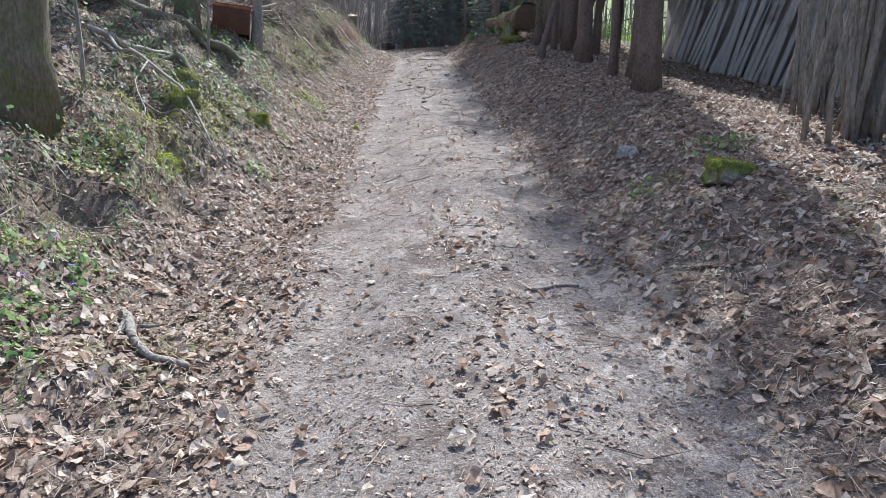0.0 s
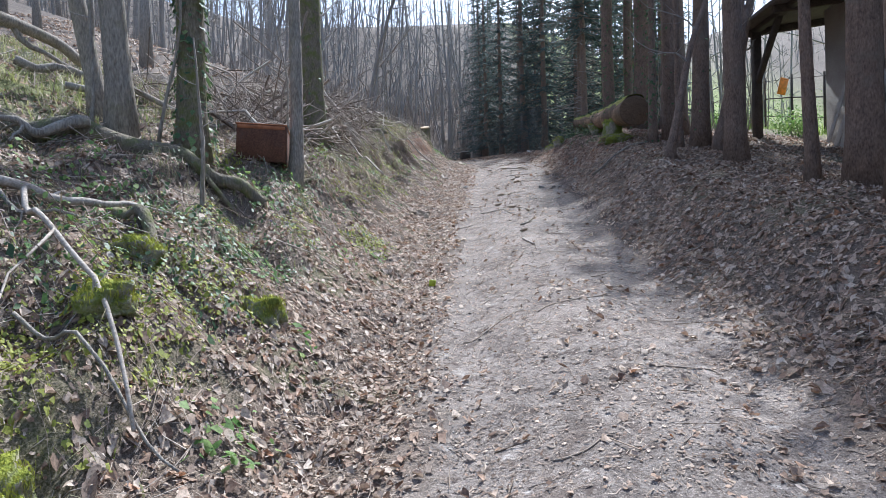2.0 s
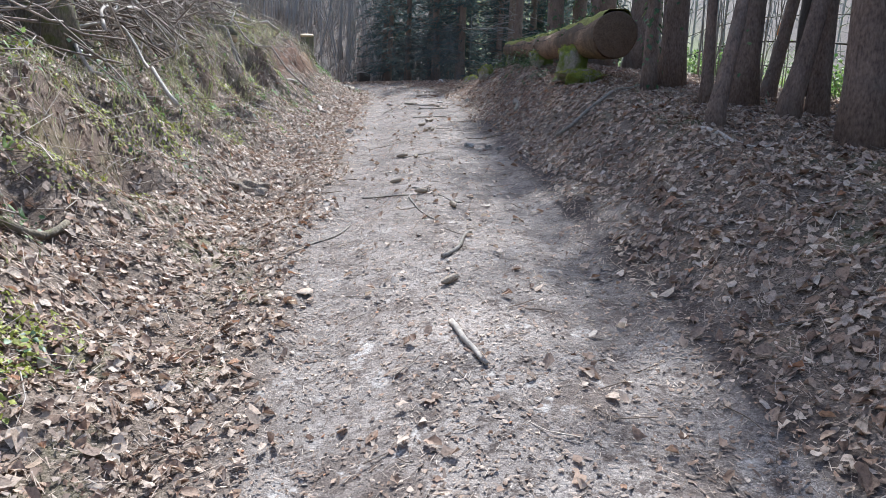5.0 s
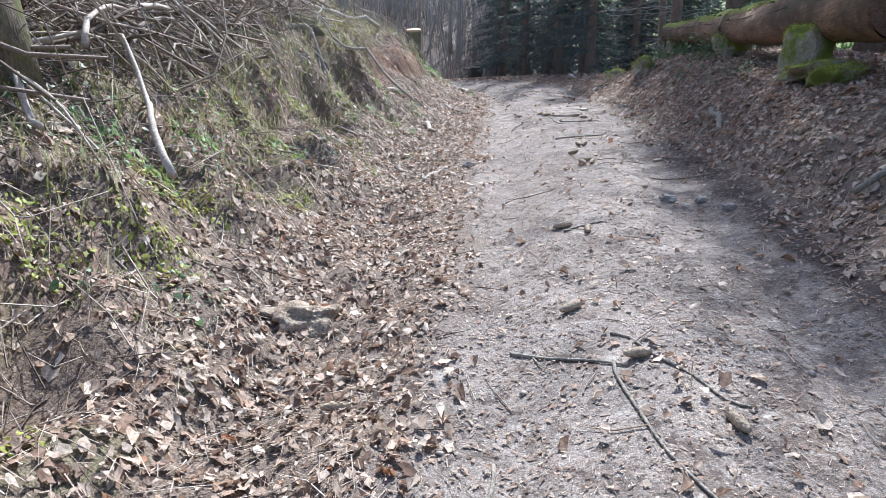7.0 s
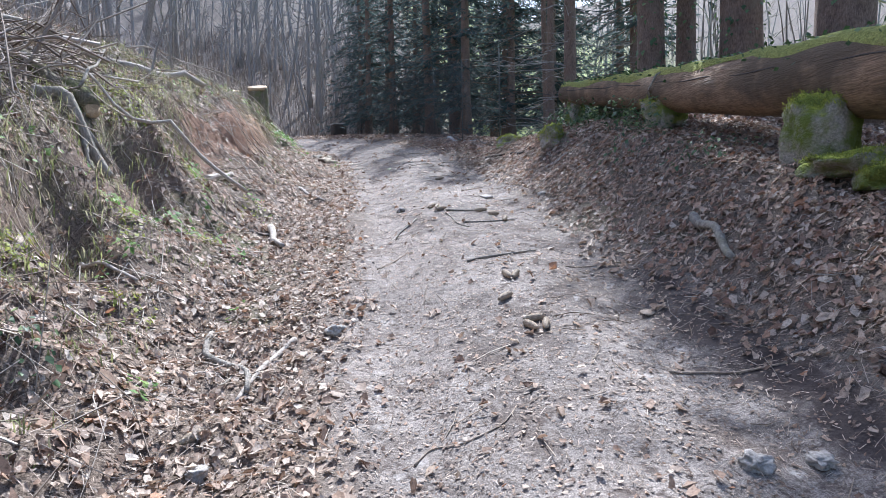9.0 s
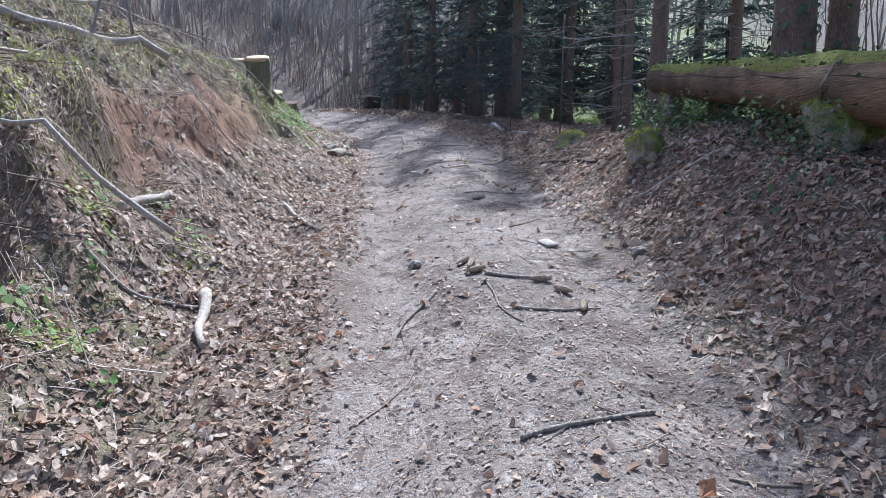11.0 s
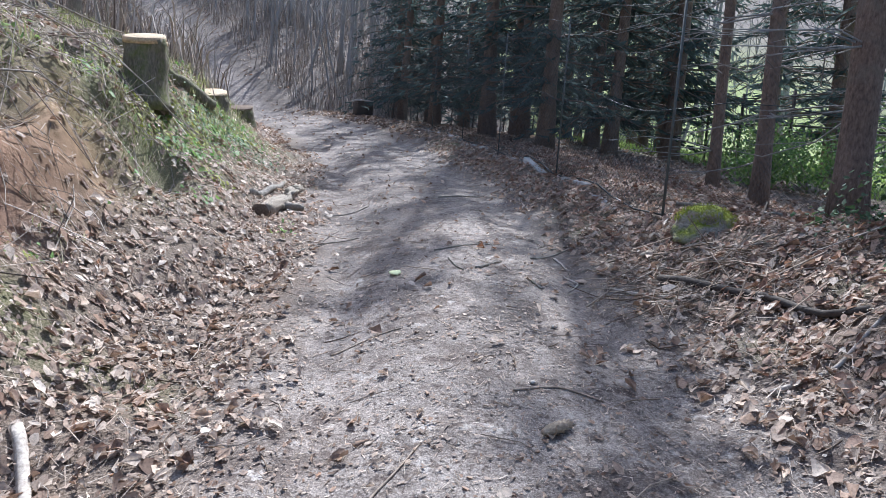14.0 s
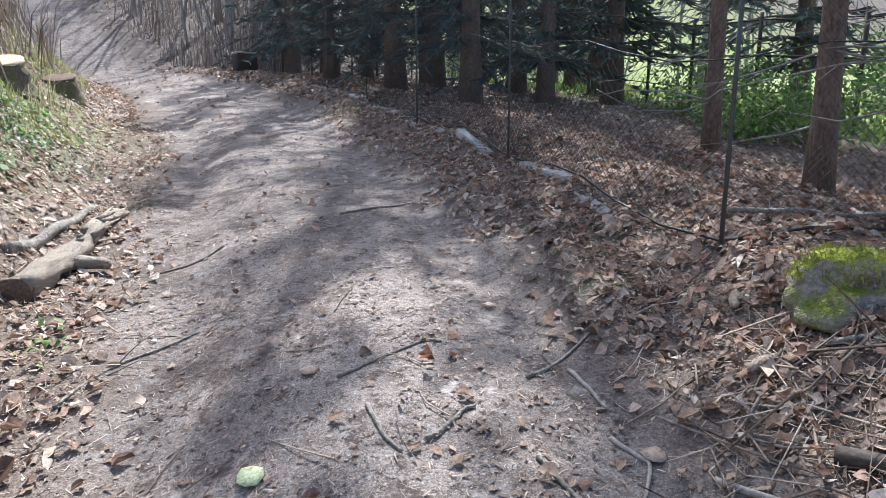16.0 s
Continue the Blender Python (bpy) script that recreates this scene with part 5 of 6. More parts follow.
# ---------------- branches and logs lying about ----------------
def stick(x0, y0, x1, y1, r, label, material=None, name="stick", sway=.05, seed=0, lift=.0, r1=.55, forks=0, sides=7, group="", arch=0.0, rough=.06):
    n = 14
    P = bend_line((x0, y0, 0), (x1, y1, 0), n, sway, seed + 1000)
    P[:, 2] = gz(P[:, 0], P[:, 1])
    k = np.hanning(5)
    zs = np.convolve(np.pad(P[:, 2], 2, "edge"), k / k.sum(), "valid")
    P[:, 2] = np.maximum(zs, P[:, 2] - .01) + r * .75 + lift + arch * np.sin(np.linspace(0, math.pi, n))
    R = np.linspace(r, r * r1, n)
    at = (float(P[n // 2, 0]), float(P[n // 2, 1]), float(P[n // 2, 2]))
    if not forks:
        return solo(name, Shape().tube(P, R, sides, rough, True, seed), material or BARK, at, label, name.split("_")[-1], group)
    t = thing(name, at, label, name.split("_")[-1], group)
    part("stem", Shape().tube(P, R, sides, rough, True, seed), material or BARK, t)
    q = np.random.default_rng(seed)
    d = P[-1] - P[0]
    L = np.linalg.norm(d)
    for i in range(forks):
        j = q.integers(3, n - 2)
        a = math.atan2(d[1], d[0]) + q.choice((-1, 1)) * q.uniform(.4, .9)
        l = L * q.uniform(.2, .45)
        e = P[j] + np.array((math.cos(a) * l, math.sin(a) * l, 0))
        e[2] = gzf(e[0], e[1]) + r * .4 + abs(q.normal(0, .05))
        part("side_branch", Shape().tube(bend_line(P[j], e, 7, .05, seed * 3 + i), np.linspace(R[j] * .6, R[j] * .2, 7), 5, .04, True), material or BARK, t)
    return t


D, Pw = "dark bare stick lying on the track", "bleached bare stick lying in the leaves"
stick(.63, 12.39, .9, 12.89, .016, "thick dark stick lying on the track", seed=1)
stick(.57, 11.47, .67, 11.02, .018, "pale brown stick lying on the track", PALEWOOD, seed=2)
stick(.11, 14.3, .58, 14.02, .009, "thin forked twig lying across the track", seed=3, forks=2)
stick(.56, 14.3, .95, 13.7, .008, "thin curved twig lying on the track", seed=4, sway=.09)
stick(.53, 14.1, .68, 13.2, .009, "long thin twig lying along the track", seed=5, sway=.08)
stick(.0, 13.55, -.3, 12.9, .009, "thin dark stick on the edge of the track", seed=6)
stick(3.01, 13.62, 3.35, 13.05, .03, "crooked pale branch lying in the leaves", PALEWOOD, "branch", .12, 7)
stick(2.3, 15.5, 4.3, 16.9, .022, "long thin branch lying in the leaves", BARK, "branch", .03, 8, .03)
stick(2.53, 18.72, 2.37, 17.98, .045, "short thick bent branch with peeling bark", BARK, "branch", .12, 9)
stick(-1.95, 19.2, -1.45, 18.8, .018, Pw, PALEWOOD, seed=10, lift=.03)
stick(-.38, 18.25, -.62, 17.55, .02, Pw, PALEWOOD, seed=11)
stick(-.9, 18.4, -.58, 17.6, .022, "split weathered branch lying in the leaves", BARK, "branch", .05, 12, .01, .7, 2)
stick(-1.0, 17.9, -.2, 18.1, .01, "thin pale twig lying in the leaves", PALEWOOD, seed=13)
stick(1.03, 20.94, 1.33, 20.79, .014, "straight stick beside two cones on the track", BARK, seed=14)
stick(.68, 20.75, .43, 20.3, .012, "forked dark twig lying on the track", BARK, seed=15, forks=1)
stick(1.0, 20.85, 1.12, 20.2, .008, D, seed=16)
stick(-.66, 23.22, -.3, 22.66, .025, "thick pale stick lying on the leaves", PALEWOOD, seed=17)
stick(-1.5, 21.42, -1.33, 21.95, .04, "weathered broken board-like log on the bank", PALEWOOD, "split_log", .02, 18, .02, .8)
stick(-.8, 20.95, -.62, 20.22, .04, "splintered bleached branch lying in the leaves", PALEWOOD, "branch", .05, 19, .01, .5)
stick(-1.4, 20.7, -.6, 20.9, .012, "thin pale twig lying in the leaves", PALEWOOD, seed=20)
stick(1.02, 25.42, 1.45, 25.56, .007, D, seed=21, sway=.08)
stick(1.69, 25.24, 2.1, 25.48, .008, "straight grey stick lying on the track", seed=22, sway=.03)
stick(1.83, 24.87, 1.78, 24.6, .009, "short crooked stick lying on the track", PALEWOOD, seed=23, sway=.16)
stick(1.56, 24.82, 1.62, 24.6, .01, D, BARK, seed=24)
stick(0.0, 25.65, .45, 26.15, .008, "thin forked twig lying on the track", BARK, seed=25, forks=2, sway=.07)
stick(1.1, 25.22, 1.17, 24.95, .009, D, seed=26)
stick(1.86, 25.25, 1.88, 25.0, .01, "short pale stick lying on the track", PALEWOOD, seed=27)
stick(1.25, 24.98, 1.45, 25.1, .01, D, seed=28)
stick(.82, 3.38, 1.12, 3.46, .012, D, seed=29)
stick(-1.34, 3.2, -.88, 2.78, .032, "knotty weathered root lying at the bank foot", BARK, "root", .08, 30, .0, .4, 3)
stick(1.62, 4.28, 1.82, 3.62, .014, "thin curved stick lying in the leaves", seed=31, sway=.08)
stick(2.3, 24.5, 2.75, 23.4, .03, "dark rotting branch lying in the litter", TIMBER, "branch", .03, 32, .0, .6)
stick(2.0, 24.6, 2.5, 24.1, .012, Pw, PALEWOOD, seed=33)
stick(2.6, 24.9, 3.3, 24.2, .012, "long thin twig lying in the leaves", BARK, seed=34, forks=2)
stick(2.9, 23.0, 2.5, 22.3, .014, Pw, BARK, seed=35)
stick(2.4, 21.9, 3.2, 21.7, .018, Pw, PALEWOOD, seed=36)
stick(2.2, 23.2, 2.9, 23.4, .012, Pw, PALEWOOD, seed=37)
stick(3.15, 26.1, 4.5, 25.9, .018, "long branch lying behind the fence", BARK, "branch", .05, 38, .02)
stick(1.2, 27.4, 1.7, 27.55, .01, D, seed=39)
stick(.5, 27.2, .1, 26.9, .008, D, seed=40)
stick(.55, 15.8, .9, 15.95, .01, D, seed=41)
stick(1.1, 20.4, 1.6, 20.3, .01, D, seed=42)
stick(.9, 19.2, 1.5, 19.3, .012, "straight dark stick lying across the track", seed=43)
for i, (a, b, c, d, r) in enumerate(((.2, 6.2, .5, 6.3, .008), (.9, 7.1, 1.25, 7.0, .01), (.4, 8.4, 1.0, 8.7, .009), (1.0, 9.3, 1.3, 9.6, .008), (-.2, 8.1, .3, 8.5, .008), (.2, 16.9, .7, 17.1, .008), (1.5, 17.2, 2.0, 17.0, .012), (1.6, 18.9, 2.1, 18.6, .01),
                                    (.2, 19.5, .5, 19.9, .008), (1.4, 22.0, 1.75, 22.3, .01), (.6, 22.7, .8, 23.1, .009), (1.2, 23.4, 1.55, 23.3, .009), (.4, 24.0, .75, 24.15, .008), (-.5, 15.2, -.2, 15.9, .012), (-.8, 12.6, -.3, 12.9, .014), (2.2, 9.0, 2.8, 9.3, .012), (2.4, 11.2, 3.1, 10.8, .014), (2.0, 7.2, 2.7, 7.0, .012))):
    stick(a, b, c, d, r * .65, "small bare stick lying among the leaves", TWIG, seed=60 + i, sway=.08, group="small sticks")
# bank: fallen stems, long thin branches, white crooked branches
stick(-4.9, 8.7, -2.95, 9.45, .12, "fallen mossy stem lying along the bank", MOSSBARK, "fallen_log", .03, 80, .0, .75, 0, 14)
cb = stick(-3.05, 9.3, -2.15, 9.55, .07, "sawn-off branch with a pale cut end", MOSSBARK, "cut_branch", .05, 81, .02, .9, 2, 12)
part("cut_face", Shape().tube(np.array(((-2.16, 9.546, gzf(-2.15, 9.55) + .075), (-2.135, 9.553, gzf(-2.15, 9.55) + .075))), (.062, .058), 12), CUT, cb, "pale sawn wood")
stick(-3.6, 9.0, -4.1, 8.4, .06, "dark broken limb jutting up from the fallen stem", BARK, "branch", .05, 82, .15, .4, 2)
stick(-3.2, 7.6, -1.62, 6.05, .02, "long thin pale branch slanting down the bank", PALEWOOD, "branch", .03, 83, .06, .5, 2, arch=.08)
stick(-2.4, 6.4, -1.4, 6.0, .012, "thin branch slanting down the bank", BARK, "branch", .03, 84, .05, arch=.05)
stick(-3.3, 7.4, -2.7, 8.3, .035, "crooked bleached branch on the bank", PALEWOOD, "branch", .14, 85, .08, .6, 2)
stick(-4.3, 7.8, -2.6, 7.2, .02, "long thin branch lying on the bank", BARK, "branch", .05, 86, .06, forks=3)
stick(-2.75, 7.9, -2.2, 7.4, .05, "short mossy broken limb on the bank", MOSSBARK, "branch", .05, 87, .03, .8)
stick(-2.4, 11.1, -1.6, 12.3, .04, "half-buried mossy root at the bank edge", MOSSBARK, "root", .05, 88, .0)
stick(-2.95, 16.5, -2.28, 14.6, .027, "crooked white barkless branch hanging down the bank", PALEWOOD, "branch", .1, 89, .07, .7, 2)
stick(-2.6, 12.9, -2.35, 12.1, .03, "short bleached snag on the bank", PALEWOOD, "branch", .1, 90, .08)
cl = stick(-3.3, 21.2, -2.35, 20.7, .085, "mossy log end in the brushwood", MOSSBARK, "fallen_log", .03, 91, .04, .95, 1, 12)
part("cut_face", Shape().tube(np.array(((-2.36, 20.705, gzf(-2.35, 20.7) + .105), (-2.335, 20.69, gzf(-2.35, 20.7) + .105))), (.08, .074), 12), CUT, cl, "pale sawn wood")
stick(-2.7, 20.4, -2.1, 20.35, .07, "knobbly grey root stock under the grass edge", BARK, "root", .06, 92, .0, .6, 3)
stick(-3.6, 23.2, -2.05, 24.2, .05, "sawn pole lying on top of the bank", PALEWOOD, "pole", .02, 93, .1, .85, 0, 10)
stick(-3.2, 24.5, -1.2, 27.2, .014, "long thin branch hanging over the earth bank", PALEWOOD, "branch", .04, 94, .15, .3, 4, arch=.15)
stick(-3.0, 23.4, -1.35, 26.0, .012, "long thin branch hanging over the earth bank", BARK, "branch", .04, 95, .12, .3, 4, arch=.12)
stick(-2.9, 25.2, -1.5, 27.8, .012, "long thin branch hanging over the earth bank", BARK, "branch", .05, 96, .2, .3, 3, arch=.2)
stick(-5.2, 18.0, -2.9, 21.5, .06, "dark broken stem sticking out of the brushwood", BARK, "fallen_log", .04, 97, .35, .5, 2, 10, arch=.25)
stick(-4.4, 16.2, -2.8, 19.4, .03, "long bleached limb in the brushwood", PALEWOOD, "branch", .06, 98, .3, .5, 3, arch=.2)
stick(-4.0, 15.2, -3.0, 18.8, .026, "long bleached limb in the brushwood", PALEWOOD, "branch", .06, 99, .35, .5, 3, arch=.2)
stick(-5.5, 11.6, -3.5, 12.6, .05, "grey fallen limb on the slope", BARK, "fallen_log", .05, 100, .1, .6, 3, 10)
stick(-6.5, 12.0, -4.2, 14.0, .07, "grey fallen limb on the slope", BARK, "fallen_log", .04, 101, .1, .6, 3, 10)
stick(-7.2, 11.2, -6.3, 13.4, .11, "broken dead trunk leaning on the slope", BARK, "fallen_log", .03, 102, .3, .7, 1, 12, arch=.3)


qb = np.random.default_rng(33)
for i in range(22):
    y = 14.6 + .32 * i + qb.normal(0, .3)
    x = -2.75 - abs(qb.normal(0, .5))
    a, L = qb.normal(.5, .9), qb.uniform(.9, 2.0)
    stick(x - math.cos(a) * L, y - math.sin(a) * L * .6, x, y + math.sin(a) * L * .4, qb.uniform(.01, .024), "long barkless limb in the brushwood heap" if i % 3 else "dark broken limb in the brushwood heap", BARK if i % 3 == 0 else PALEWOOD,
          "branch", .07, 700 + i, qb.uniform(.08, .4), .45, int(qb.integers(1, 4)), group="limbs in the brushwood", arch=.12)


def brushwood():
    """Heaped thin branches on the upper bank, crossing each other in layers."""
    q = np.random.default_rng(21)
    s = Shape()
    n = 1500
    for i in range(n):
        f = q.random()
        y = 12.4 + 9.6 * f + q.normal(0, .4)
        x = -2.75 - abs(q.normal(0, 1.2)) - .2 * math.sin(y)
        core = math.exp(-((x + 3.3) / 1.1) ** 2) * math.exp(-((y - 17.2) / 3.4) ** 2)
        h = q.random() ** 1.3 * .85 * core + .05
        L = q.uniform(.4, 2.2) * (1 if i % 6 else 1.4)
        a = q.normal(.6, 1.0) if q.random() < .5 else q.uniform(0, 6.283)
        dx, dy = math.cos(a) * L * .5, math.sin(a) * L * .5
        t = q.normal(0, .24)
        p0, p1 = np.array((x - dx, y - dy, 0)), np.array((x + dx, y + dy, 0))
        z = gzf(x, y) + h
        gx, gy = slope(np.array([x]), np.array([y]))
        tilt = (gx[0] * dx + gy[0] * dy) * .7
        p0[2], p1[2] = z - tilt - t * L, z + tilt + t * L
        if p1[0] > -2.2 or p0[0] > -2.2:
            continue
        r = q.uniform(.004, .014) * (1 if i % 7 else 2.2)
        s.tube(bend_line(p0, p1, 5, .09, 3000 + i), np.linspace(r, r * .4, 5), 4, 0, False)
    ob = solo("brushwood_heap", s, BRUSH, (-3.8, 17.2, gzf(-3.8, 17.2)), "tangled heap of grey cut branches on the bank", "brushwood", kind="stuff")


brushwood()


# ---------------- stumps, rotten log, cones, small items ----------------
def stump(x, y, r, h, label, seed, cut=None, lean=(0, 0)):
    z = gzf(x, y)
    t = thing("tree_stump", (x, y, z), label, "stump", "sawn stumps")
    n = 9
    P = np.linspace((x, y, z - .12), (x + lean[0], y + lean[1], z + h), n)
    R = r * (1 + .45 * np.exp(-np.linspace(0, h, n) / .12))
    ax = np.array((-.04, -.32, 1.0))
    P[-1] = P[-2] + ax * (h / n)
    part("stem", Shape().tube(P, R, 18, .09, True, seed), MOSSBARK, t)
    part("cut_face", Shape().tube(np.array((P[-1] - ax * .03, P[-1] + ax * .015, P[-1] + ax * .02)), (r * 1.035, r * 1.02, r * .9), 18, .07, True, seed), cut or CUT, t, "pale fresh saw cut")


stump(-1.63, 27.1, .185, .55, "mossy tree stump with a pale sawn top", 1)
stump(-2.2, 31.4, .28, .3, "wide sawn stump at the bank edge", 2)
stump(-1.95, 32.6, .2, .26, "low mossy stump beside a larger one", 3, DARKCUT)
stump(-2.6, 30.2, .14, .3, "small sawn stump on the bank", 4)
stick(-2.7, 29.0, -1.75, 29.9, .09, "short sawn log lying by the stumps", MOSSBARK, "fallen_log", .02, 110, .0, .95, 0, 12)


def rotten_log():
    t = thing("rotten_log", (-.35, 27.2, gzf(-.35, 27.2)), "splintered pale rotten log beside the track", "log")
    n = 22
    P = np.linspace((-.44, 26.6, 0), (-.24, 28.2, 0), n)
    P[:, 0] += .03 * np.sin(np.linspace(0, 5, n))
    f = np.linspace(0, 1, n)
    R = .075 * (1 - .75 * f ** 1.6) + .007 * np.sin(f * 23) + .004 * np.sin(f * 61)
    P[:, 2] = gz(P[:, 0], P[:, 1]) + R * .8
    part("stem", Shape().tube(P, R, 18, .26, True, 3), ROT, t, "", False)
    q = np.random.default_rng(2)
    for i in range(9):
        j = q.integers(7, n - 3)
        a = q.uniform(-.5, 2.6)
        p = P[j] + np.array((math.cos(a) * R[j] * .8, -.1, math.sin(a) * R[j] * .8))
        e = p + np.array((q.normal(0, .03), q.uniform(.3, .75), q.uniform(-.02, .03)))
        part("splinter", Shape().tube(bend_line(p, e, 4, .02, 500 + i), np.linspace(.02, .003, 4), 5, .1, True), ROT, t)
    e = np.array((-.12, 27.02, gzf(-.12, 27.02) + .045))
    part("side_knot", Shape().tube(bend_line(P[6], e, 5, .04, 7), (.05, .045, .04, .034, .025), 9, .12, True), ROT, t)
    # solid cap, its dark colour painting the shade inside a hollow end
    part("dark_end", Shape().tube(np.array((P[0] + (0, -.004, 0), P[0] + (.001, -.02, 0))), (.082, .07), 14, .14, True, 3), DARKCUT, t, "dark hollow end")
    stick(-.62, 27.0, -.45, 28.0, .04, "dark rotten piece of wood lying beside the log", BARK, "branch", .04, 111)


rotten_log()


def cone_proto(x, y, turn, name="spruce_cone"):
    z = gzf(x, y) + .022
    t = thing(name, (x, y, z), "brown spruce cone lying on the track", "cone", "spruce cones")
    s = Shape()
    L, n = .135, 12
    f = np.linspace(0, 1, n)
    s.tube(np.stack(((f - .5) * L, 0 * f, 0 * f), 1) + (x, y, z), .021 * np.sin(np.clip(f * .92 + .06, 0, 1) * math.pi) ** .55, 10, 0, True)
    part("core", s, CONE, t)
    sc = Shape()
    for i in range(60):
        f, a = .06 + .88 * i / 60, i * 2.4
        r = .021 * math.sin((f * .92 + .06) * math.pi) ** .55
        c = np.array((x + (f - .5) * L, y + math.cos(a) * r, z + math.sin(a) * r))
        o, w, d = np.array((0, math.cos(a), math.sin(a))), np.array((0, -math.sin(a), math.cos(a))), np.array((1.0, 0, 0))
        sc.add(np.array((c - w * .007, c + w * .007, c + d * .013 + w * .004 + o * .004, c + d * .013 - w * .004 + o * .004)), [(0, 1, 2, 3)])
    tagged(part("scale", sc, CONE, t, "", False), kind="stuff")
    t.rotation_euler = (0, 0, radians(turn))
    return t


cone0 = cone_proto(.63, 14.08, 20)
for x, y, a in ((-.63, 13.91, -5), (.42, 14.58, 30), (.86, 13.6, 100), (.98, 18.36, 35), (1.06, 17.98, -5), (1.01, 17.88, 110), (1.1, 17.87, 70), (1.1, 18.75, 100), (1.16, 18.74, 60), (.97, 20.99, 20), (1.36, 20.74, -20), (.9, 21.18, 50), (.95, 21.1, 70),
                (-1.2, 17.25, -15), (-.75, 17.2, 40), (1.3, 23.1, 20), (.55, 15.9, 10), (.7, 15.75, 80), (.63, 12.0, 40), (2.4, 24.9, 10), (2.6, 25.3, 50), (1.45, 20.55, 130), (1.5, 20.3, 70)):
    copy_thing(cone0, pose(x, y, gzf(x, y) + .022, 0, math.degrees(-math.atan(.12 * math.cos(radians(a)) + .17 * math.sin(radians(a)))), a))

slab_at = (1.6, 21.5, gzf(1.6, 21.5))
solo("broken_tile", Shape().box(Matrix.Translation((slab_at[0], slab_at[1], slab_at[2] + .014)) @ pose(0, 0, 0, 8, -6, 12), (.1, .17, .022), .005), PALEROCK, slab_at, "flat pale grey broken stone tile on the track", "tile", smooth=False)
g = (-.52, 9.8, gzf(-.52, 9.8))
tag_ob = thing("plastic_tag", g, "small yellow-green plastic tag standing at the track edge", "tag")
part("plate", Shape().box(Matrix.Translation((g[0], g[1], g[2] + .05)) @ pose(0, 0, 0, 15, 5, 20), (.07, .02, .07), .008), GREENTAG, tag_ob)
part("peg", Shape().box(Matrix.Translation((g[0] - .02, g[1], g[2] + .01)), (.015, .015, .08), .004), PALEROCK, tag_ob)


def single_leaf(x, y, size, turn, material, label):
    z = gzf(x, y)
    s = Shape()
    c, n = math.cos(turn), math.sin(turn)
    V = [(x + (c * a - n * b) * size, y + (n * a + c * b) * size, z + .012 + h * size + (c * a - n * b) * size * .12 + (n * a + c * b) * size * .17)
         for a, b, h in ((0, -.6, 0), (-.35, -.45, .06), (-.5, -.1, .1), (-.3, .3, .07), (0, .55, .02), (.3, .3, .07), (.5, -.1, .1), (.35, -.45, .06), (0, -.1, 0), (0, .25, 0))]
    s.add(V, [(0, 8, 2, 1), (8, 9, 3, 2), (9, 4, 3), (0, 7, 6, 8), (8, 6, 5, 9), (9, 5, 4)])
    ob = solo("fallen_leaf", s, material, (x, y, z), label, "leaf")
    m = ob.modifiers.new("thick", "SOLIDIFY")
    m.thickness = .0015


single_leaf(.72, 25.02, .085, .5, LIME, "large pale yellow-green leaf on the track")
single_leaf(.91, 25.5, .06, 1.0, PALE_LITTER, "bleached leaf lying on the track")
single_leaf(-.1, 3.78, .06, .3, PALE_LITTER, "bleached leaf lying on the track")
single_leaf(-.22, 12.1, .1, 1.2, PALE_LITTER, "large bleached leaf lying on the track")
single_leaf(1.75, 17.9, .09, .2, PALE_LITTER, "large bleached leaf lying by the track")
single_leaf(1.3, 21.9, .06, .2, PALE_LITTER, "bleached leaf lying on the track")
single_leaf(1.9, 24.75, .07, .9, PALE_LITTER, "large bleached leaf lying on the track")


# ---------------- rusty tank on the bank ----------------
def rusty_box():
    x, y = -2.66, 11.05
    z = gzf(x, y) - .1
    t = thing("rusty_box", (x, y, z), "rusty steel box half sunk in the bank", "box")
    m = Matrix.Translation((x, y, z)) @ pose(0, 0, 0, 0, 3, 12)
    part("front_panel", Shape().box(m @ Matrix.Translation((0, -.3, .31)), (.56, .012, .44), .004), RUST, t, "", False)
    part("rim", Shape().box(m @ Matrix.Translation((0, -.308, .5)), (.55, .012, .04), .004), RUSTTOP, t, "bright orange rust along the top edge", False)
    part("back_panel", Shape().box(m @ Matrix.Translation((0, .3, .31)), (.56, .012, .44), .004), RUST, t, "", False)
    for sx in (-1, 1):
        part("side_panel", Shape().box(m @ Matrix.Translation((sx * .28, 0, .31)), (.012, .59, .44), .004), RUST, t, "", False)
    part("lid", Shape().box(m @ Matrix.Translation((0, 0, .535)), (.59, .63, .014), .005), RUSTTOP, t, "bright orange rusty lid", False)


rusty_box()


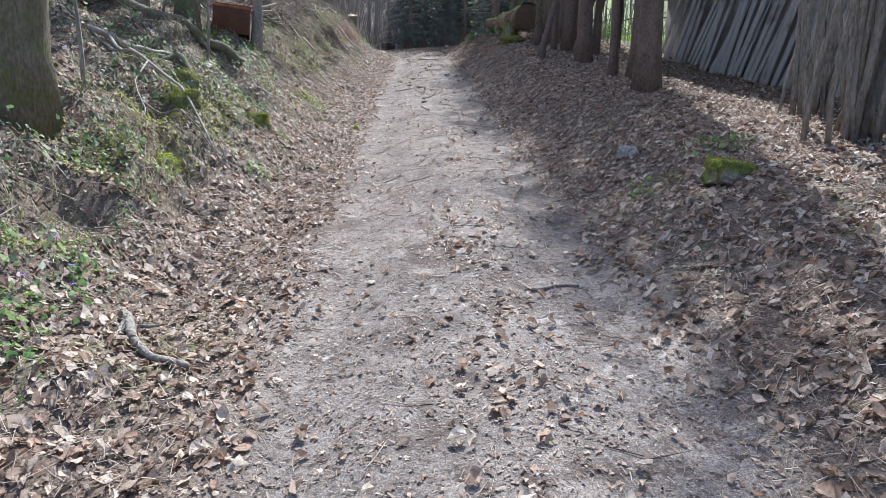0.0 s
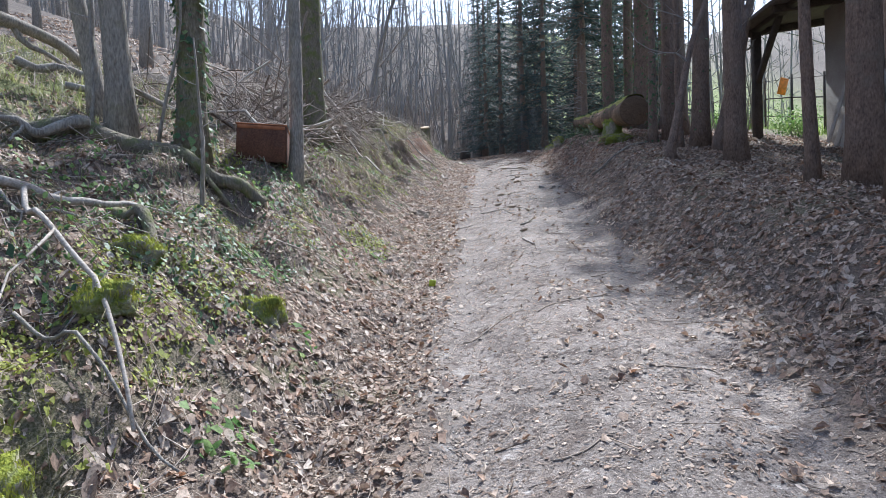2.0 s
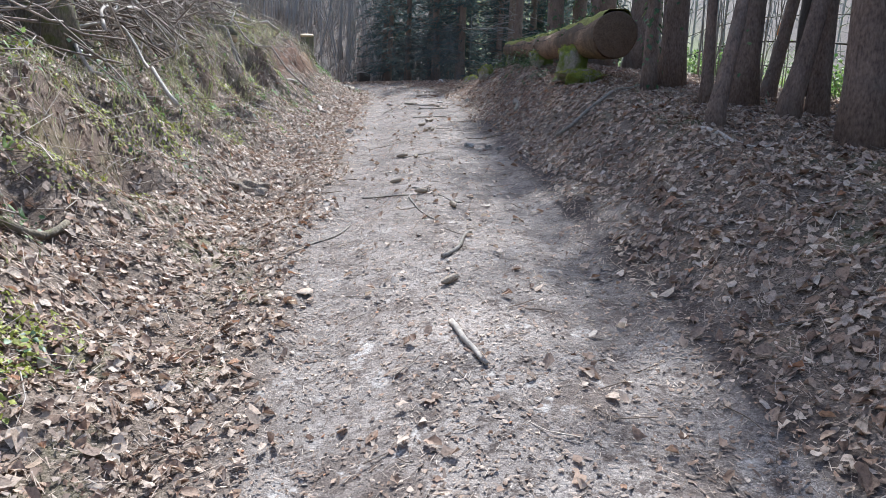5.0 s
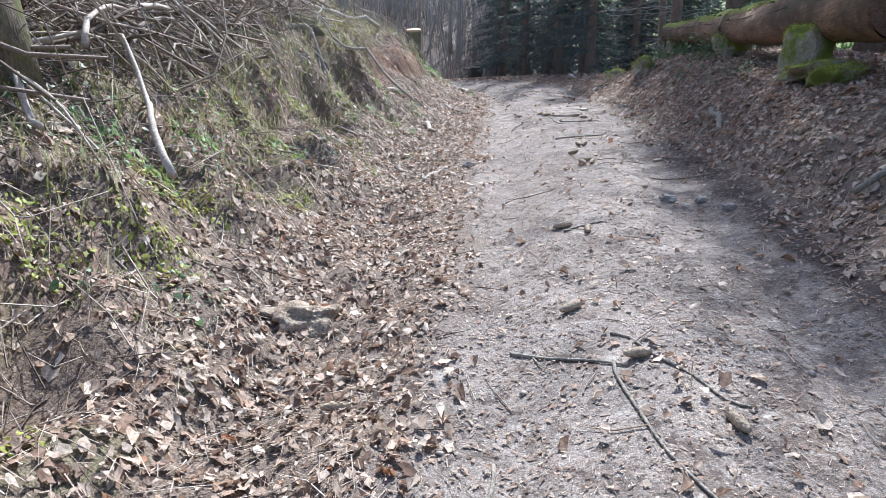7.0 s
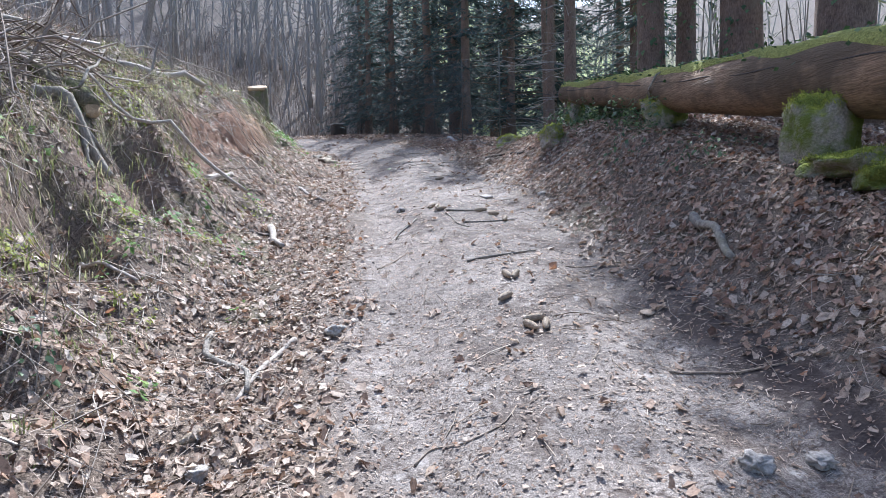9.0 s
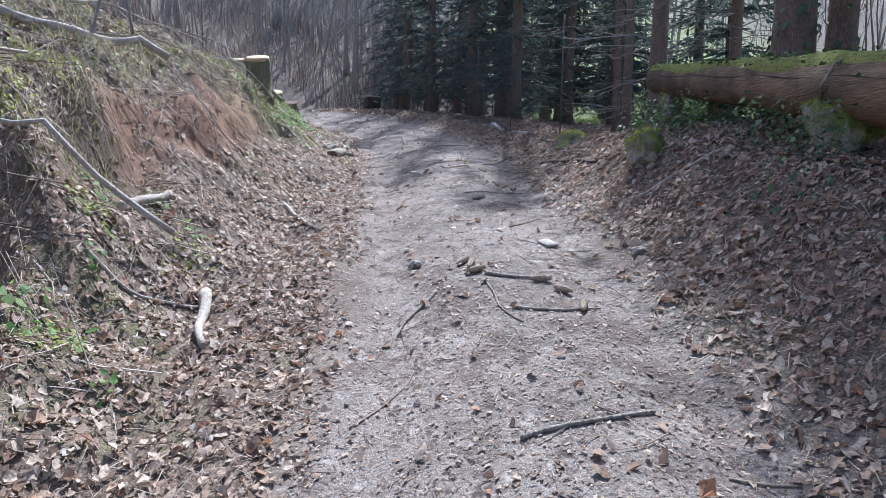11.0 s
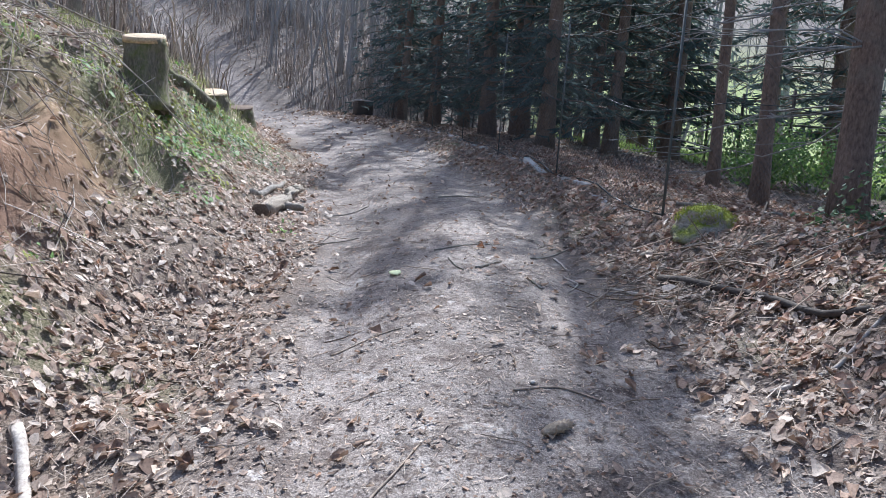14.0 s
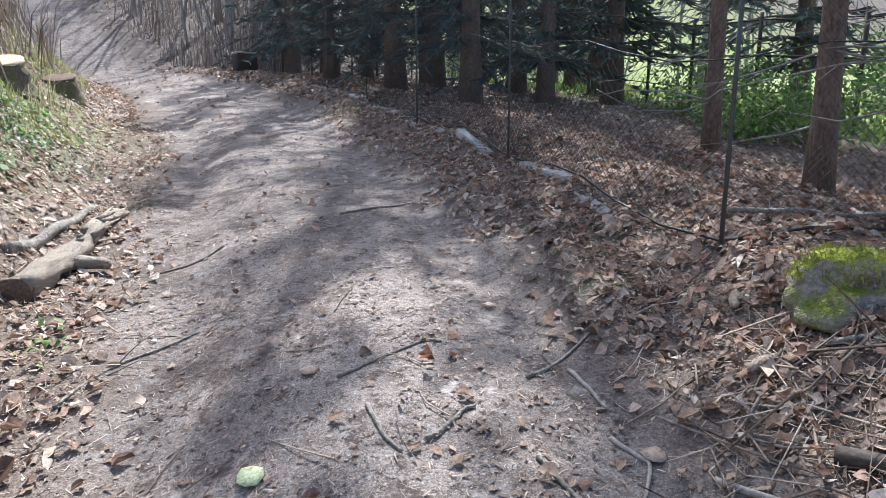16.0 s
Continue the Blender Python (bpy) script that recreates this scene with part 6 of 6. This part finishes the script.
# ---------------- shed with leaning boards ----------------
def shed():
    x0, x1, y0, y1 = 6.75, 10.2, 5.5, 15.4
    z = min(gzf(x0, y0), gzf(x1, y0)) - .1
    t = thing("shed", (x0, (y0 + y1) / 2, z), "old shed with rendered walls and a dark roof", "shed")
    zt = gzf(x0, y1) + 2.5
    part("front_wall", Shape().box(Matrix.Translation((x0, (y0 + y1) / 2, (z + zt) / 2)), (.16, y1 - y0, zt - z), .01), RENDERWALL, t, "", False)
    part("end_wall", Shape().box(Matrix.Translation(((x0 + x1) / 2 + .081, y1 - .08, (z + zt) / 2)), (x1 - x0, .16, zt - z), .01), RENDERWALL, t, "", False)
    part("end_wall", Shape().box(Matrix.Translation(((x0 + x1) / 2 + .081, y0 + .08, (z + zt) / 2)), (x1 - x0, .16, zt - z), .01), RENDERWALL, t, "", False)
    part("back_wall", Shape().box(Matrix.Translation((x1 + .1, (y0 + y1) / 2, (z + zt) / 2)), (.16, y1 - y0 - .34, zt - z), .01), RENDERWALL, t, "", False)
    rm = Matrix.Translation(((x0 + x1) / 2 - .4, (y0 + y1) / 2 + .3, zt + .28)) @ pose(0, 0, 0, 0, -7, 0)
    part("roof", Shape().box(rm, (x1 - x0 + 2.0, y1 - y0 + 1.6, .08), .01), ROOFING, t, "", False)
    for i in range(9):
        part("rafter", Shape().box(Matrix.Translation(((x0 + x1) / 2 - .4, y0 - .2 + i * (y1 - y0 + 1.0) / 8, zt + .17)) @ pose(0, 0, 0, 0, -7, 0), (x1 - x0 + 1.8, .09, .13), .008), TIMBER, t, "", False)
    part("eaves_beam", Shape().box(Matrix.Translation((5.75, (y0 + y1) / 2 + .3, zt - .07)), (.14, y1 - y0 + 1.4, .16), .01), TIMBER, t, "", False)
    zb = gzf(5.75, y1 + .7)
    part("post", Shape().box(Matrix.Translation((5.75, y1 + .75, (zb + zt - .15) / 2 - .05)), (.15, .15, zt - zb), .01), TIMBER, t, "", False)
    part("brace", Shape().box(Matrix.Translation((5.75, y1 + .25, zt - .62)) @ pose(0, 0, 0, 42, 0, 0), (.1, .1, 1.5), .008), TIMBER, t, "", False)
    # boards leaned against the front
    q = np.random.default_rng(3)
    y = 8.4
    i = 0
    while y < 15.0:
        w, L = q.uniform(.1, .19), q.uniform(1.3, 1.8)
        g = gzf(6.3, y)
        m = Matrix.Translation((6.36, y, g - .02)) @ pose(0, 0, 0, q.normal(17, 4), 10 + q.normal(0, 1.5), 0) @ Matrix.Translation((0, 0, L / 2))
        s = Shape().box(m, (.026, w, L), .004)
        solo("leaning_board", s, PLANK, (6.36, y, g), "grey weathered board leaning on the shed", "board", "boards leaning on the shed", smooth=False)
        y += w * q.uniform(.95, 1.7)
        i += 1


shed()


# ---------------- fences ----------------
def ground_line(pts, stepping):
    P = np.array(pts, float)
    d = np.r_[0, np.cumsum(np.linalg.norm(np.diff(P, axis=0), axis=1))]
    s = np.arange(0, d[-1] + 1e-6, stepping)
    return np.stack((np.interp(s, d, P[:, 0]), np.interp(s, d, P[:, 1])), 1)


LINE = ((2.87, 25.75), (2.74, 26.4), (2.72, 27.2), (2.5, 28.9), (2.1, 32.4), (1.25, 37.2), (.3, 41.0))


def wire_fence(pts, label, tall=1.75, every=2.3, mesh=.055, skip_first=False):
    L = ground_line(pts, every)
    x, y = L[0]
    t = thing("wire_fence", (x, y, gzf(x, y)), label, "fence")
    for i, (px, py) in enumerate(L):
        if skip_first and i == 0:
            continue
        z = gzf(px, py)
        big = i == 0
        post_ob = part("post", Shape().tube(np.array(((px, py, z - .2), (px, py, z + tall + .06))), .011 if big else .009, 10, 0, True), STEEL, t, "dark steel post")
    Q = ground_line(pts, .4)
    z = gz(Q[:, 0], Q[:, 1])
    for h in (.04, tall * .5, tall):
        part("strand", Shape().tube(np.stack((Q[:, 0], Q[:, 1], z + h), 1), .004 if h > .1 else .008, 5, 0, False), WIRE, t)
    # netting: two sets of slanting wires
    W = ground_line(pts, mesh)
    n = len(W)
    zz = gz(W[:, 0], W[:, 1])
    k = int(tall / mesh)
    for name, sg in (("netting", 1), ("netting", -1)):
        V, F = [], []
        m = 0
        for i in range(n):
            j = i + sg * k
            f0, f1 = 0.0, 1.0
            jj = min(max(j, 0), n - 1)
            f1 = abs(jj - i) / k
            if f1 < .05:
                continue
            a = np.array((*W[i], zz[i] + .04))
            b = np.array((*W[jj], zz[jj] + .04 + (tall - .04) * f1))
            r = .0013
            for o in ((r, 0, 0), (-r, r, 0), (-r, -r, 0)):
                V += [a + o, b + o]
            F += [(m, m + 1, m + 3, m + 2), (m + 2, m + 3, m + 5, m + 4), (m + 4, m + 5, m + 1, m)]
            m += 6
        s = Shape()
        s.v, s.n, s.f = [np.array(V)], len(V), {4: F}
        tagged(part(name, s, WIRE, t, "thin diamond wire netting", False), kind="stuff")
    return t


wire_fence(LINE, "wire netting fence on thin dark steel posts")
wire_fence(((2.87, 25.75), (3.6, 25.5), (5.4, 25.45)), "wire netting fence running away from the track", 1.75, 2.6, .055, True)


def edging():
    t = thing("edging", (2.74, 26.4, gzf(2.74, 26.4)), "broken concrete edging slabs along the fence", "edging", kind="structure")
    L = ground_line(LINE[1:6], .62)
    q = np.random.default_rng(8)
    for i, (a, b) in enumerate(zip(L[:-1], L[1:])):
        if q.random() < .12:
            continue
        c = (a + b) / 2 + (-.06, 0)
        d = b - a
        yaw = math.degrees(math.atan2(d[1], d[0]))
        dz = gzf(b[0], b[1]) - gzf(a[0], a[1])
        m = Matrix.Translation((c[0], c[1], gzf(c[0], c[1]) - .016 + q.uniform(-.008, .008))) @ pose(0, 0, 0, q.normal(0, 3), -math.degrees(math.atan2(dz, .6)), yaw + q.normal(0, 3))
        part("slab", Shape().box(m, (.61, .085, .07), .008), CONCRETE, t, "", False)


edging()


def far_fence():
    """Rail fence on the meadow beyond the spruces, with an orange marker on it."""
    t = thing("meadow_fence", (8.6, 15.0, gzf(8.6, 20)), "thin wire fence with wooden posts on the meadow", "fence")
    P = ground_line(((8.4, 17.0), (8.6, 22), (8.2, 27), (7.6, 32), (8.4, 40)), 1.6)
    for x, y in P:
        z = gzf(x, y)
        part("post", Shape().tube(np.array(((x, y, z - .2), (x, y, z + 1.5))), .03, 7, .03, True), TIMBER, t)
    z = gz(P[:, 0], P[:, 1])
    for h in (.4, .9, 1.4):
        part("rail", Shape().tube(np.stack((P[:, 0], P[:, 1], z + h), 1), .02 if h == .9 else .01, 5, 0, False), TIMBER, t)
    x, y = 8.55, 20.6
    solo("orange_marker", Shape().box(Matrix.Translation((x - .05, y, gzf(x, y) + 1.18)) @ pose(0, 0, 0, 0, 14, 0), (.22, .03, .46), .01), ORANGE, (x, y, gzf(x, y)), "bright orange plastic marker hanging on the fence", "marker", smooth=False)


far_fence()


def crate():
    x, y = -.12, 42.2
    z = gzf(x, y)
    t = thing("wooden_box", (x, y, z), "dark square wooden box beside the track", "box")
    part("body", Shape().box(Matrix.Translation((x, y, z + .22)) @ pose(0, 0, 0, 0, 0, 20), (.55, .5, .46), .015), TIMBER, t, "", False)
    part("lid", Shape().box(Matrix.Translation((x, y, z + .475)) @ pose(0, 0, 0, 0, 0, 20), (.62, .56, .05), .012), PLANK, t, "", False)
    for i in range(14):
        px, py = .9 + .45 * i * math.cos(.3), 43.0 + .2 * i
        solo("stake", Shape().tube(np.array(((px, py, gzf(px, py) - .1), (px + .02, py, gzf(px, py) + 1.0))), .025, 6, .05, True), TIMBER, (px, py, gzf(px, py)), "thin dark wooden stake at the wood's edge", "stake", "stakes at the wood")


crate()
# violets on the bank
for i, (x, y) in enumerate(((-1.75, 3.55), (-1.68, 3.4), (-1.85, 3.25), (-1.9, 3.7), (-2.0, 9.2))):
    z = gzf(x, y)
    t = thing("violet", (x, y, z), "tiny blue-violet flower among the ivy", "flower", "violets on the bank")
    part("stalk", Shape().tube(np.array(((x, y, z), (x + .005, y, z + .07))), .0025, 4, 0, False), SHRUB, t)
    for k in range(5):
        a = k * 1.257
        s = Shape()
        c = np.array((x + .005, y, z + .075))
        o = np.array((math.cos(a), math.sin(a), .3))
        w = np.array((-math.sin(a), math.cos(a), 0))
        s.add(np.array((c, c + o * .013 + w * .008, c + o * .022, c + o * .013 - w * .008)), [(0, 1, 2, 3)])
        part("petal", s, BLUE, t, "", False)


# ---------------- distant wood ----------------
def far_wood():
    """Crowd of thin bare stems on the slopes."""
    q = np.random.default_rng(77)
    s = Shape()
    n = 0
    while n < 1700:
        near = n < 150
        y = q.uniform(29, 72) if near else q.uniform(22, 150)
        c = float(table(np.array([min(y, 139.0)]), CENTRE)[0])
        x = c - 4.5 - 24 * q.random() if near else (c - q.uniform(3.2, 80) if n < 1000 else q.uniform(14, 80))
        if n >= 1300:
            y = q.uniform(47, 110)
            x = float(table(np.array([y]), CENTRE)[0]) + q.uniform(2.6, 22)
        z = gzf(x, min(y, 139.0)) + float(far_rise(x, y))
        h = q.uniform(1.2, 4) if n % 3 == 0 else q.uniform(5, 13)
        r = .01 + .008 * h * q.uniform(.5, 1.2)
        e = (x + q.normal(0, .15) * h, y + q.normal(0, .05) * h, z + h)
        P = bend_line((x, y, z - .1), e, 4, .02, 9000 + n)
        s.tube(P, np.linspace(r, r * .35, 4), 4, 0, False)
        for k in range(7):
            f = q.uniform(.2, 1)
            p = P[0] + (P[-1] - P[0]) * f
            a, l = q.uniform(0, 6.283), h * q.uniform(.1, .26)
            s.tube(np.array((p, p + (math.cos(a) * l, math.sin(a) * l, l * q.uniform(.2, 1.2)))), (r * .4, r * .12), 3, 0, False)
        n += 1
    solo("distant_wood", s, BARKFAR, (-20, 60, 10), "leafless grey wood covering the far slopes", "wood", kind="stuff")


far_wood()
